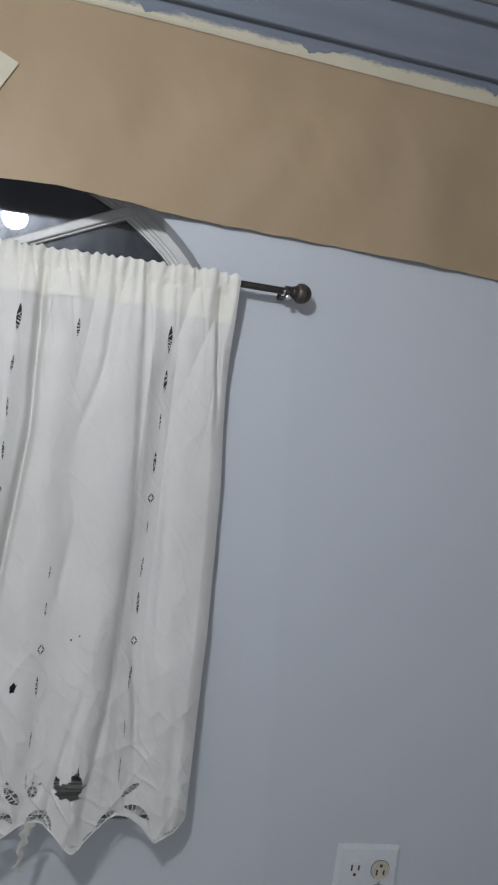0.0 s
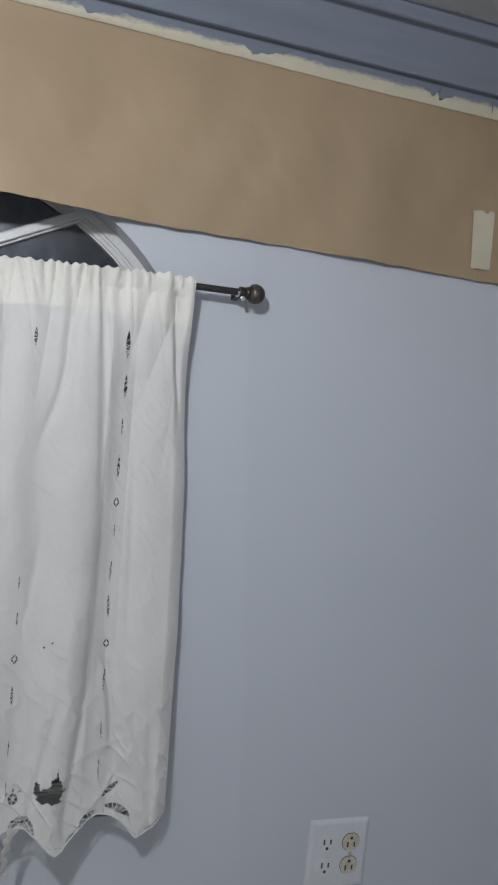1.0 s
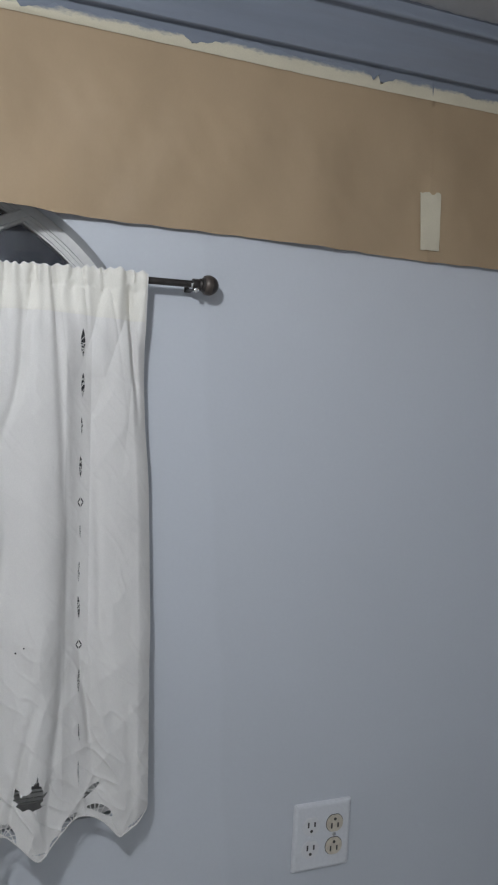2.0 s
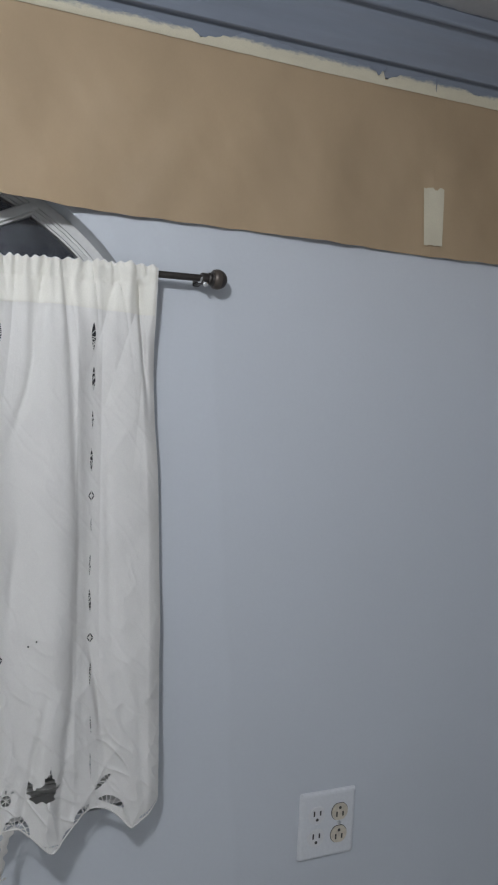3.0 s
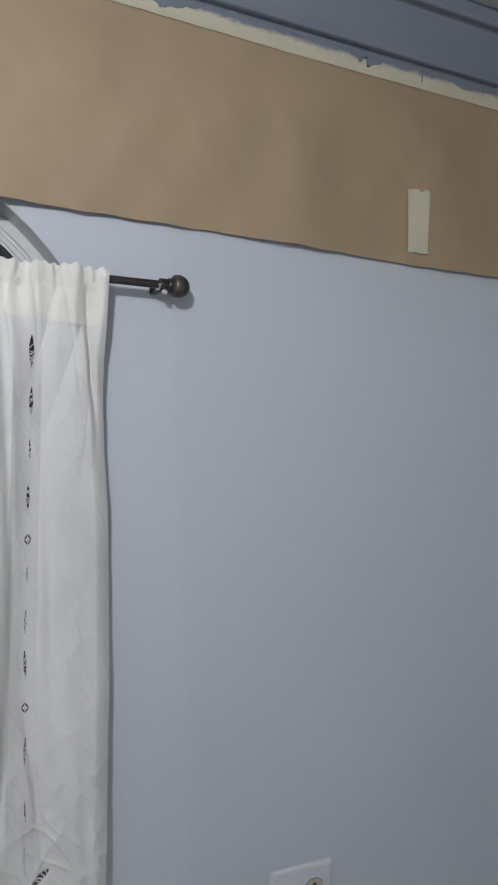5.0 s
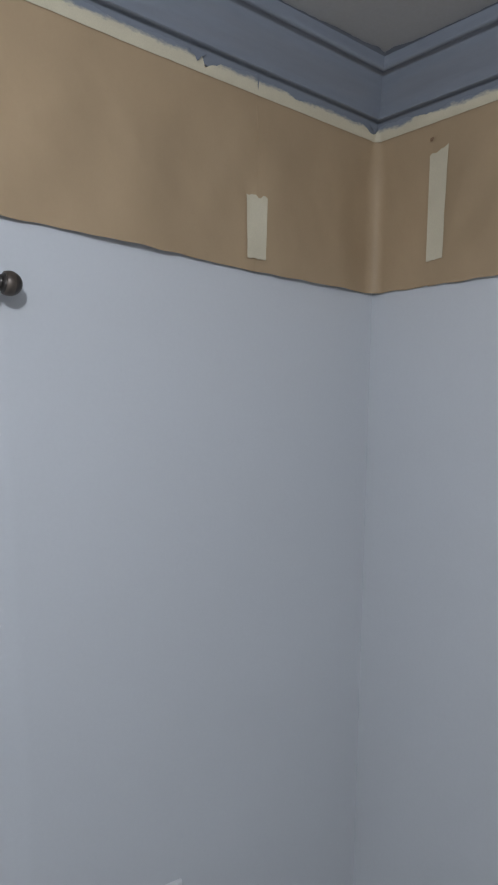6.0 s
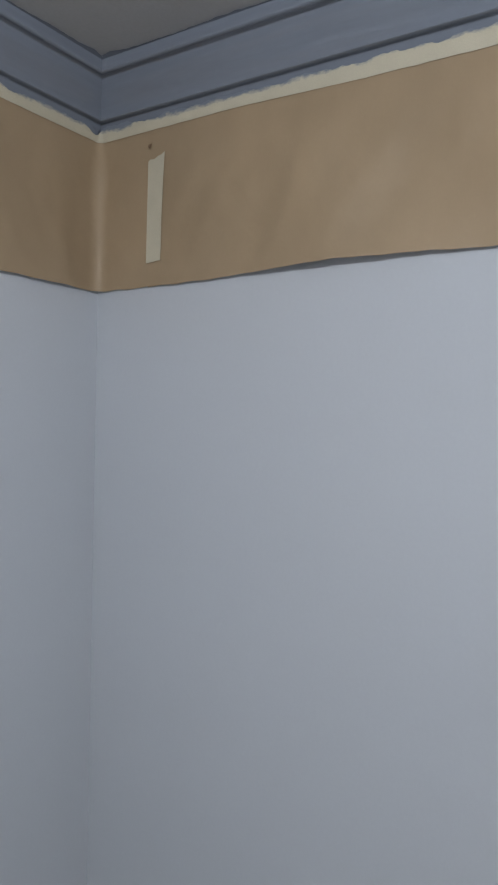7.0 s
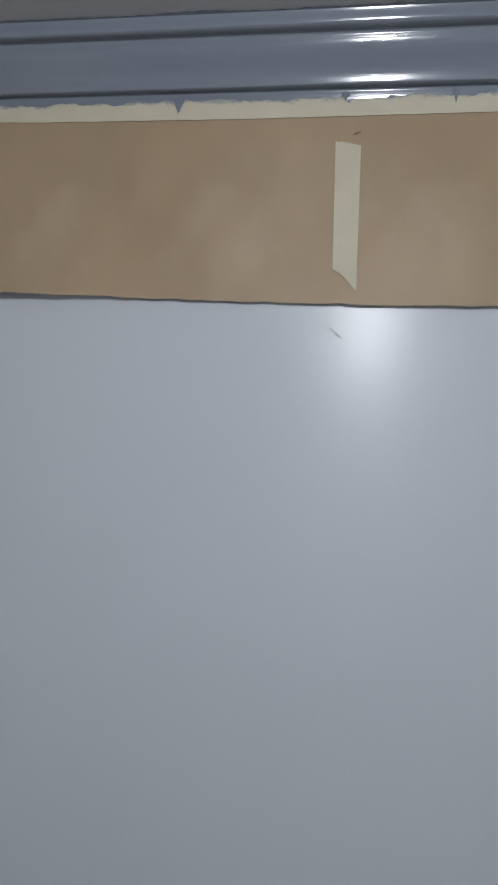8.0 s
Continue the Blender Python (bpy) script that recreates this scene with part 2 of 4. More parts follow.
def build_room():
    W, D, H, T = ROOM_W, ROOM_D, CEIL, WALL
    outer = [(-W - T, 0), (T, 0), (T, H + 0.1), (-W - T, H + 0.1)]
    north = part("wall_north", prism(outer, 0.0, T, [arch_loop(0.0004)]), WALL_PAINT)
    structure(north, "pale blue-grey painted wall with an arched window opening", "wall")
    east = part("wall_east", box((0, -D - T, 0), (T, 0, H + 0.1)), WALL_PAINT)
    structure(east, "pale blue-grey satin painted plain wall", "wall")
    # out of view: these two walls and the floor serve as reflectors
    structure(part("wall_south", box((-W - T, -D - T, 0), (0, -D, H + 0.1)), BOUNCE_WALL), "unseen plain wall, white to bounce light", "wall")
    structure(part("wall_west", box((-W - T, -D, 0), (-W, 0, H + 0.1)), BOUNCE_WALL), "unseen plain wall, white to bounce light", "wall")
    structure(part("floor", box((-W - T, -D - T, -0.1), (T, T, 0)), FLOOR), "unseen floor, pale to bounce light", "floor")
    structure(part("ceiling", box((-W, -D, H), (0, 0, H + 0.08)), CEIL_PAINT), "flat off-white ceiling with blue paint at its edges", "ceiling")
    # ground outside the window
    structure(part("ground", box((-30, T, -0.3), (30, 40, -0.1)), NIGHT), "dark ground outside at night", "ground")
    # a short scuff under the paper's edge
    bm = bmesh.new()
    for k, (y, z, l, w, a) in enumerate([(-0.9470, 2.0090, 0.012, 0.0030, -38), (-0.9395, 2.0155, 0.010, 0.0012, -40)]):
        vs = []
        for i in range(14):
            t = 2 * math.pi * i / 14
            r = 1 + 0.25 * math.sin(3 * t + k)
            u, v = l / 2 * math.cos(t) * r, w / 2 * math.sin(t) * r
            ca, sa = math.cos(radians(a)), math.sin(radians(a))
            vs.append(bm.verts.new((-0.0006, y - (u * ca - v * sa), z + u * sa + v * ca)))
        bm.faces.new(vs)
    part("scuff_mark", bm, SCUFF, east, "small grey scuff on the paint")
    return east


EAST = build_room()

# crown moulding: (offset from the wall, height); a cove that is steep at both ends runs between two shadow grooves
def crown_profile():
    low = [(0.0, 2.323), (0.0065, 2.323), (0.0075, 2.3245), (0.0075, 2.3388), (0.0085, 2.3415), (0.0100, 2.3430), (0.0180, 2.3430), (0.0192, 2.3410), (0.0225, 2.3412), (0.0237, 2.3418)]
    steep = [5.0, 3.4, 2.6, 2.0, 1.6, 1.4, 1.4, 1.6, 2.0, 2.6, 3.4, 4.6]
    d, z, dz = 0.0243, 2.3432, 0.00418
    k = (0.0484 - d) / sum(dz / g for g in steep)
    cove = [(d, z)]
    for g in steep:
        d, z = d + k * dz / g, z + dz
        cove.append((d, z))
    high = [(0.0492, 2.3956), (0.0510, 2.3972), (0.0600, 2.3974), (0.0618, 2.3957), (0.0655, 2.3960), (0.0675, 2.3972), (0.0688, 2.4005), (0.0700, 2.4060), (0.0708, 2.4110), (0.0725, 2.4150), (0.0, 2.4150)]
    return low + cove + high


CROWN = crown_profile()


def build_crown():
    bm = bmesh.new()
    corners = [(0, 0, -1, -1), (0, -ROOM_D, -1, 1), (-ROOM_W, -ROOM_D, 1, 1), (-ROOM_W, 0, 1, -1)]
    rings = [[bm.verts.new((x + sx * d, y + sy * d, z)) for d, z in CROWN] for x, y, sx, sy in corners]
    n = len(CROWN)
    for k in range(4):
        a, b = rings[k], rings[(k + 1) % 4]
        for i in range(n):
            j = (i + 1) % n
            bm.faces.new((a[i], b[i], b[j], a[j]))
    bmesh.ops.recalc_face_normals(bm, faces=bm.faces)
    global CROWN_OB
    CROWN_OB = ob = structure(part("crown_molding", bm, CROWN_PAINT, smooth=True), "slate-blue glossy painted crown moulding under the ceiling", "crown molding")
    # brushed paint that strayed onto the ceiling
    for axis in ("x", "y"):
        L = 1.9
        n = 400
        P = np.zeros((2, n, 3))
        for i in range(n):
            s = -0.068 - L * i / (n - 1)
            w = 0.0055 + 0.005 * noise.noise((s * 9, 3.1 if axis == "x" else 7.7, 0)) + 0.003 * noise.noise((s * 60, 1.0, 2))
            w += 0.007 * math.exp(-((s + 0.10) / 0.02) ** 2)
            w = max(w, 0.0015)
            for k, d in enumerate((0.066, 0.0722 + w)):
                e = -d if s < -d else s
                P[k, i] = (s, e, CEIL - 0.0009) if axis == "x" else (e, s, CEIL - 0.0009)
        ngrid("stray_paint", P, CROWN_PAINT, ob, "ragged blue paint edge on the ceiling")


build_crown()


# ---------------------------------------------------------------- window
def ring(inset0, inset1, y0, y1, bottom=None):
    return prism(arch_loop(inset0), y0, y1, [arch_loop(inset1)])


def build_window():
    w = thing("window_1", (WIN_X, 0.0, WIN_BOTTOM), "white arched window with radiating bars, dark night behind", "window", kind="structure")
    # painted, slightly splayed return of the opening
    bm = bmesh.new()
    loops = [[bm.verts.new((x, y, z)) for x, z in arch_loop(i)] for i, y in ((-0.0015, 0.0012), (0.001, 0.0012), (0.0028, 0.046), (-0.0015, 0.046))]
    for a, b in zip(loops, loops[1:] + loops[:1]):
        for k in range(len(a)):
            bm.faces.new((a[k], a[(k + 1) % len(a)], b[(k + 1) % len(a)], b[k]))
    bmesh.ops.recalc_face_normals(bm, faces=bm.faces)
    part("reveal", bm, WALL_PAINT, w, "pale blue painted return")
    part("window_frame", ring(0.0028, 0.0160, 0.040, 0.080), FRAME_PAINT, w)
    part("stop_bead", ring(0.0162, 0.0205, 0.043, 0.080), FRAME_PAINT, w)
    part("sash", ring(0.0205, 0.0265, 0.046, 0.080), FRAME_PAINT, w)
    part("glazing_bead", ring(0.0265, 0.0295, 0.050, 0.060), FRAME_PAINT, w)
    part("window_sill", box((WIN_X - WIN_A + 0.005, -0.004, WIN_BOTTOM + 0.008), (WIN_X + WIN_A - 0.005, 0.039, WIN_BOTTOM + 0.016), bevel=0.0015), FRAME_PAINT, w)
    # bars: two sloping ones that rise to the arch, a rail and a mullion below
    def bar(p, q, width, label=""):
        d = Vector((q[0] - p[0], 0, q[1] - p[1]))
        a = math.atan2(d.z, d.x)
        m = Matrix.Translation((p[0], 0, p[1])) @ Matrix.Rotation(-a, 4, "Y")
        bm = bmesh.new()
        add_box(bm, (0, 0.0455, -width / 2), (d.length, 0.062, width / 2), m, 0.002)
        add_box(bm, (0, 0.0405, -width * 0.30), (d.length, 0.047, width * 0.40), m, 0.002)
        part("muntin", bm, FRAME_PAINT, w, label)
    bar((WIN_X + 0.03, 1.922), (-0.879, 2.0832), 0.0185)
    bar((WIN_X - 0.03, 1.922), (WIN_X * 2 + 0.879, 2.0832), 0.0185)
    bar((WIN_X, 1.93), (WIN_X, WIN_SPRING + WIN_B - 0.04), 0.026)
    bar((WIN_X - WIN_A + 0.04, 1.80), (WIN_X + WIN_A - 0.04, 1.80), 0.030)
    bar((WIN_X, WIN_BOTTOM + 0.04), (WIN_X, 1.79), 0.026)
    part("pane", prism(arch_loop(0.0280, steps=40), 0.0525, 0.0560), GLASS, w)


build_window()


# ---------------------------------------------------------------- curtain rod
ROD_Y, ROD_Z, ROD_R = -0.029, 1.9742, 0.0050
ROD_L, ROD_END = -1.80, -0.688


def build_rod():
    rod = thing("curtain_rod", (WIN_X, ROD_Y, ROD_Z), "dark bronze curtain rod with ball finials above the window", "curtain rod")
    along = Matrix.Translation((ROD_L, ROD_Y, ROD_Z)) @ Matrix.Rotation(radians(90), 4, "Y")
    part("rod", lathe([(ROD_R, 0), (ROD_R, ROD_END - ROD_L)], along), BRONZE, rod, smooth=True)
    for sgn, x0 in ((1, ROD_END), (-1, ROD_L)):
        m = Matrix.Translation((x0, ROD_Y, ROD_Z)) @ Matrix.Rotation(radians(90 * sgn), 4, "Y")
        R = 0.0142
        part("collar", lathe([(0.0052, -0.0035), (0.0076, -0.003), (0.0080, -0.002), (0.0080, 0.006), (0.0074, 0.007), (0.0088, 0.0085), (0.0092, 0.010), (0.007, 0.012)], m), BRONZE, rod, smooth=True)
        ball = [(max(R * math.sin(t), 0.0005), 0.0225 - R * math.cos(t)) for t in [math.pi * i / 20 for i in range(20)]]
        f = part("finial", lathe([p for p in ball if p[1] > 0.0105], m), BRONZE, rod, "dark bronze ball", smooth=True)
        part("finial_band", lathe([(R * 0.85, 0.0145), (R * 0.95, 0.0155), (R * 1.02, 0.0195), (R * 1.03, 0.0225), (R * 1.0, 0.0252), (R * 0.9, 0.0257)], m), BRONZE_WORN, f, "lighter worn band", smooth=True)
        # wall bracket: plate, arm, cup under the rod, thumb screw
        bx = x0 - 0.002 * sgn
        bm = box((bx - 0.005, -0.003, ROD_Z - 0.0085), (bx + 0.005, 0, ROD_Z + 0.009), bevel=0.001)
        add_box(bm, (bx - 0.004, ROD_Y, ROD_Z - 0.0085), (bx + 0.004, -0.003, ROD_Z - 0.0058), bevel=0.001)
        b = part("bracket", bm, BRONZE, rod)
        cup = bmesh.new()
        for i in range(9):
            a0, a1 = radians(180 + 20 * i), radians(180 + 20 * (i + 1))
            vs = [cup.verts.new((bx + dx, ROD_Y + r * math.cos(a), ROD_Z + r * math.sin(a))) for a in (a0, a1) for r in (0.0056, 0.0074) for dx in (-0.004, 0.004)]
            bmesh.ops.convex_hull(cup, input=vs)
        part("cup", cup, STEEL, b, "bright steel cup")
        sm = Matrix.Translation((bx + 0.004 * sgn, ROD_Y - 0.004, ROD_Z - 0.0090)) @ Matrix.Rotation(radians(100), 4, "X")
        part("thumb_screw", lathe([(0.0016, -0.010), (0.0016, 0.0), (0.0036, 0.0005), (0.0039, 0.002), (0.0036, 0.0032), (0.0022, 0.0038)], sm, 20), STEEL, b, "bright steel thumb screw", smooth=True)


build_rod()


# ---------------------------------------------------------------- curtain
STRIPES = (-0.8455, -0.967, -1.043, -1.16, -1.28, -1.40, -1.52, -1.64)
SLITS = ((1.881, 0.019, 0.0032), (1.823, 0.015, 0.0024), (1.768, 0.012, 0.0013), (1.712, 0.014, 0.0019), (1.622, 0.008, 0.0008), (1.565, 0.013, 0.0013),
         (1.516, 0.014, 0.0018), (1.414, 0.013, 0.0016), (1.345, 0.012, 0.0009), (1.290, 0.014, 0.0010))
DIAMONDS = (1.662, 1.464)
DROP = (0.0, 0.010, 0.004, 0.0, 0.006, 0.0, 0.004, 0.0)   # how much lower each stripe's openings sit
C_TOP, C_L = 1.985, -1.745
SCALLOP = 0.104


def c_right(z):
    return soft(-z, [-2.0, -1.93, -1.85, -1.78, -1.68, -1.50, -1.15], [-0.7575, -0.7580, -0.7580, -0.7555, -0.7465, -0.7415, -0.7440], 0.04)


def c_bottom(x):
    u = x - 0.0265 * np.clip((x + 1.0) / 0.2, 0, 1)
    du = np.clip(u + 0.8025, 0, 1)                  # the last tip rounds into the side edge
    wave = 0.045 * (np.sqrt(np.sin(np.pi * (u + 0.8025) / SCALLOP) ** 2 + 0.025) - 0.158)
    return 1.188 + np.where(du > 0, 0.027 * (du / 0.043) ** 1.7, wave)


_cr = random.Random(21)
CREASES = [(_cr.uniform(0.0003, 0.0008), _cr.uniform(25, 110), _cr.uniform(-70, 70), _cr.uniform(0, 6.3), _cr.uniform(1.22, 1.88), _cr.uniform(0.06, 0.16)) for _ in range(16)]


def bell(x, c, w):
    return np.exp(-((x - c) / w) ** 2)


def c_noise(a, b, seed):
    a, b = np.broadcast_arrays(a, b)
    return np.array([noise.noise((p, q, seed)) for p, q in zip(a.ravel().tolist(), b.ravel().tolist())]).reshape(a.shape)


def c_depth(x, z):
    """Distance of the cloth from the wall's plane: folds and gathers."""
    down = np.clip((1.955 - z) / 0.20, 0, 1)
    down = down * down * (3 - 2 * down)
    low = np.clip((1.55 - z) / 0.30, 0, 1)
    top = np.exp(-np.abs(z - ROD_Z) / 0.045)
    y = -0.041 - 0.016 * np.clip((1.96 - z) / 0.12, 0, 1) + 0 * x
    # small gathers at the rod: uneven tucks that die out below the pocket
    tuck = np.clip(1 - 5.5 * np.abs(c_noise(x * 44 + z * 5, z * 4, 1.3)), 0, 1) ** 1.3
    tuck2 = np.clip(1 - 4.5 * np.abs(c_noise(x * 21 - z * 3, z * 2.5, 6.1)), 0, 1) ** 1.3
    y += top * (0.0065 * tuck + 0.0020 * np.sin(2 * np.pi * x / 0.0195 + 2.5 * np.sin(x * 41)))
    y += np.exp(-np.abs(z - ROD_Z + 0.02) / 0.09) * 0.0062 * tuck2
    # cloth lies over the rod
    y -= 0.003 * np.exp(-((z - ROD_Z) / 0.009) ** 2)
    # long folds: valleys and ridges that wander as they fall
    def along(pts, w, a, fade=()):
        c = np.interp(-z, [-p[0] for p in pts], [p[1] for p in pts])
        e = np.interp(-z, [-p[0] for p in fade], [p[1] for p in fade]) if fade else 1.0
        return a * e * bell(x, c, w)
    full = ((1.97, 0.1), (1.90, 0.6), (1.75, 1.0), (1.20, 1.0))
    y -= along(((1.95, -0.800), (1.2, -0.790)), 0.026, 0.004, full)
    y += along(((1.95, -0.852), (1.55, -0.853), (1.40, -0.862), (1.2, -0.880)), 0.019, 0.0095, ((1.97, 0), (1.85, 0.3), (1.66, 1), (1.45, 1), (1.28, 0.5), (1.18, 0.2)))
    y += along(((1.96, -0.883), (1.75, -0.872), (1.60, -0.864), (1.40, -0.870), (1.27, -0.886), (1.18, -0.893)), 0.0065, 0.0050, ((1.98, 0.2), (1.93, 1), (1.5, 0.8), (1.27, 1), (1.2, 0.3)))
    y -= along(((1.95, -0.904), (1.4, -0.900), (1.2, -0.908)), 0.034, 0.019, ((1.97, 0.1), (1.85, 0.4), (1.6, 0.5), (1.4, 0.75), (1.2, 1.0)))
    y += along(((1.96, -0.922), (1.85, -0.926), (1.80, -0.934), (1.74, -0.955)), 0.0065, 0.0060, ((1.98, 0.3), (1.93, 1), (1.82, 0.9), (1.76, 0.35), (1.72, 0)))
    y -= along(((1.95, -0.985), (1.2, -0.99)), 0.028, 0.014, full)
    y += along(((1.96, -1.020), (1.74, -1.014), (1.60, -1.026), (1.3, -1.05)), 0.0060, 0.016, ((1.985, 0.3), (1.93, 1), (1.5, 0.9), (1.25, 0.3)))
    y -= along(((1.96, -1.046), (1.6, -1.05), (1.3, -1.07)), 0.018, 0.016, full)
    y += along(((1.99, -0.7855), (1.90, -0.779), (1.78, -0.766)), 0.0040, 0.0095, ((1.985, 0.6), (1.93, 1), (1.85, 0.9), (1.76, 0)))
    y += along(((1.70, -0.824), (1.45, -0.815)), 0.006, 0.0028, ((1.75, 0), (1.65, 1), (1.5, 1), (1.43, 0)))
    y += along(((1.46, -0.848), (1.36, -0.832), (1.28, -0.822)), 0.006, 0.0055, ((1.48, 0), (1.42, 1), (1.32, 0.8), (1.24, 0)))
    y -= along(((1.46, -0.835), (1.36, -0.812), (1.28, -0.798)), 0.010, 0.0040, ((1.48, 0), (1.42, 1), (1.32, 0.8), (1.24, 0)))
    y += along(((1.42, -0.780), (1.30, -0.772), (1.22, -0.768)), 0.007, 0.0016, ((1.44, 0), (1.34, 1), (1.2, 1)))
    y += along(((1.40, -0.905), (1.30, -0.925), (1.22, -0.94)), 0.006, 0.0050, ((1.42, 0), (1.34, 1), (1.24, 0.8), (1.2, 0)))
    y += along(((1.62, -0.945), (1.52, -0.955), (1.46, -0.96)), 0.006, 0.0030, ((1.66, 0), (1.56, 1), (1.45, 0)))
    left = np.clip((-1.09 - x) / 0.04, 0, 1)
    y -= left * down * (0.016 * np.sin(2 * np.pi * (x + 0.03 * np.sin(z * 4)) / 0.105) + 0.006 * np.sin(2 * np.pi * x / 0.043))
    # side edge turns back
    drop = np.clip((1.955 - z) / 0.12, 0, 1)
    y += 0.020 * np.clip((x + 0.868) / 0.035, 0, 1) * drop * (1 - 0.35 * low)
    e = np.clip((x - c_right(z) + 0.020) / 0.021, 0, 1) ** 1.5 * drop
    y = y * (1 - e) - (0.022 + 0.007 * low) * e
    # gentle belly, hem swings out
    y -= 0.010 * low
    # creases of worn linen, mostly slanting
    for a, fx, fz, ph, c, w in CREASES:
        y -= a * down * np.sin(fx * x + fz * z + ph + 1.6 * np.sin(11 * z + 7 * x + ph)) * bell(z, c, w)
    # sharp random creases
    n1 = np.clip(1 - 2.6 * np.abs(c_noise(x * 17 + z * 4, z * 5, 0.5)), 0, 1) ** 2
    n2 = np.clip(1 - 3.0 * np.abs(c_noise(x * 22 - z * 9, z * 11, 4.5)), 0, 1) ** 2
    n3 = c_noise(x * 30, z * 14, 8.5)
    n4 = np.clip(1 - 3.2 * np.abs(c_noise(x * 46 + z * 30, z * 24, 2.5)), 0, 1) ** 2
    y -= (0.35 + 0.65 * low) * down * (0.0022 * n1 + 0.0016 * n2 + 0.0020 * n3 + 0.0018 * n4)
    y -= 0.0012 * np.sin(150 * x + 4 * np.sin(20 * z)) * bell(z, 1.90, 0.05)
    # in front of the rod
    lim = ROD_Y - ROD_R - 0.004
    w = np.exp(-((z - ROD_Z) / 0.016) ** 4)
    y = y * (1 - w) + np.minimum(y, lim - 0.0006 * np.sin(260 * x)) * w
    return y


WEBS = []        # lace openings: (line, half width, bars)


def c_holes():
    """Cut-outs: (x, z, half width, half height, lean in degrees, kind)."""
    rng = random.Random(11)
    H = []
    WEBS.clear()
    for k, sx in enumerate(STRIPES):
        for i, (z, h, w) in enumerate(SLITS):
            z = z - DROP[k] * (0.3 if i == 0 else 1.0)
            if k == 1 and i in (1, 2, 3, 4):
                continue                                # closed in the fold
            f = 1.0 if k == 0 else rng.uniform(0.6, 1.05)
            H.append((sx + rng.uniform(-0.0007, 0.0007), z, w * f, h * f * (1.0 if i == 0 else 1.15), rng.uniform(-4, 4), "leaf"))
        for z in DIAMONDS:
            if not (k == 1 and z > 1.6):
                H.append((sx, z - DROP[k], 0.0050, 0.0080, 0, "diamond"))
    # lace: leaf-shaped openings along a curved line, crossed by bars
    def band(path, half, cells, dx=0.0):
        P = [(x + dx, z) for x, z in path]
        total = sum(math.dist(p, q) for p, q in zip(P, P[1:]))
        bars = [((i + rng.uniform(-0.22, 0.22)) / cells * total, rng.uniform(-0.7, 0.7)) for i in range(1, cells)]
        WEBS.append((P, half, bars))

    def along_hem(x0, x1, up, n=5):
        xs = [x0 + (x1 - x0) * i / (n - 1) for i in range(n)]
        return [(x, float(c_bottom(x)) + up) for x in xs]

    band(along_hem(-0.774, -0.742, 0.0085), 0.0032, 7)
    band(along_hem(-0.833, -0.797, 0.0115), 0.0055, 7)
    band(along_hem(-0.869, -0.846, 0.0100), 0.0048, 5)
    band(along_hem(-0.884, -0.873, 0.0085), 0.0026, 2)
    H.append((-0.896, float(c_bottom(-0.896)) + 0.0085, 0.0010, 0.0085, 78, "leaf"))
    band(((-0.838, 1.2530), (-0.816, 1.2690)), 0.0040, 6)
    for k in range(7):
        dx = -SCALLOP * k
        band(((-0.961, 1.226), (-0.952, 1.236), (-0.942, 1.236), (-0.934, 1.227), (-0.928, 1.212)), 0.0066, 10, dx)
        band(((-0.992, 1.275), (-0.972, 1.252)), 0.0062, 6, dx)
        band(((-1.013, 1.222), (-1.001, 1.236), (-0.986, 1.238), (-0.976, 1.228)), 0.0056, 9, dx)
        band(((-1.009, 1.2085), (-0.984, 1.2115)), 0.0026, 8, dx)
        band(((-0.966, 1.210), (-0.945, 1.2075)), 0.0030, 5, dx)
        H.append((-0.957 + dx, 1.2660, 0.0060, 0.0075, 20, "round"))
        for j in (-1, 0, 1):
            H.append((-0.957 + dx + 0.0085 * j, 1.2775 - 0.002 * abs(j), 0.0010, 0.0032, 60 * -j, "leaf"))
    # moth holes and the large tear
    H += [(-0.9965, 1.403, 0.0036, 0.0066, -15, "rag"), (-0.930, 1.467, 0.0014, 0.0014, 0, "round"), (-0.920, 1.474, 0.0014, 0.0011, 0, "round"), (-0.989, 1.281, 0.0020, 0.0020, 0, "round"),
          (-0.911, 1.2715, 0.0185, 0.0105, 0, "rag"), (-0.9035, 1.2835, 0.0058, 0.0150, -6, "rag"), (-0.9265, 1.2800, 0.0034, 0.0068, 10, "rag"), (-0.8965, 1.2795, 0.0026, 0.0075, -4, "rag")]
    return H


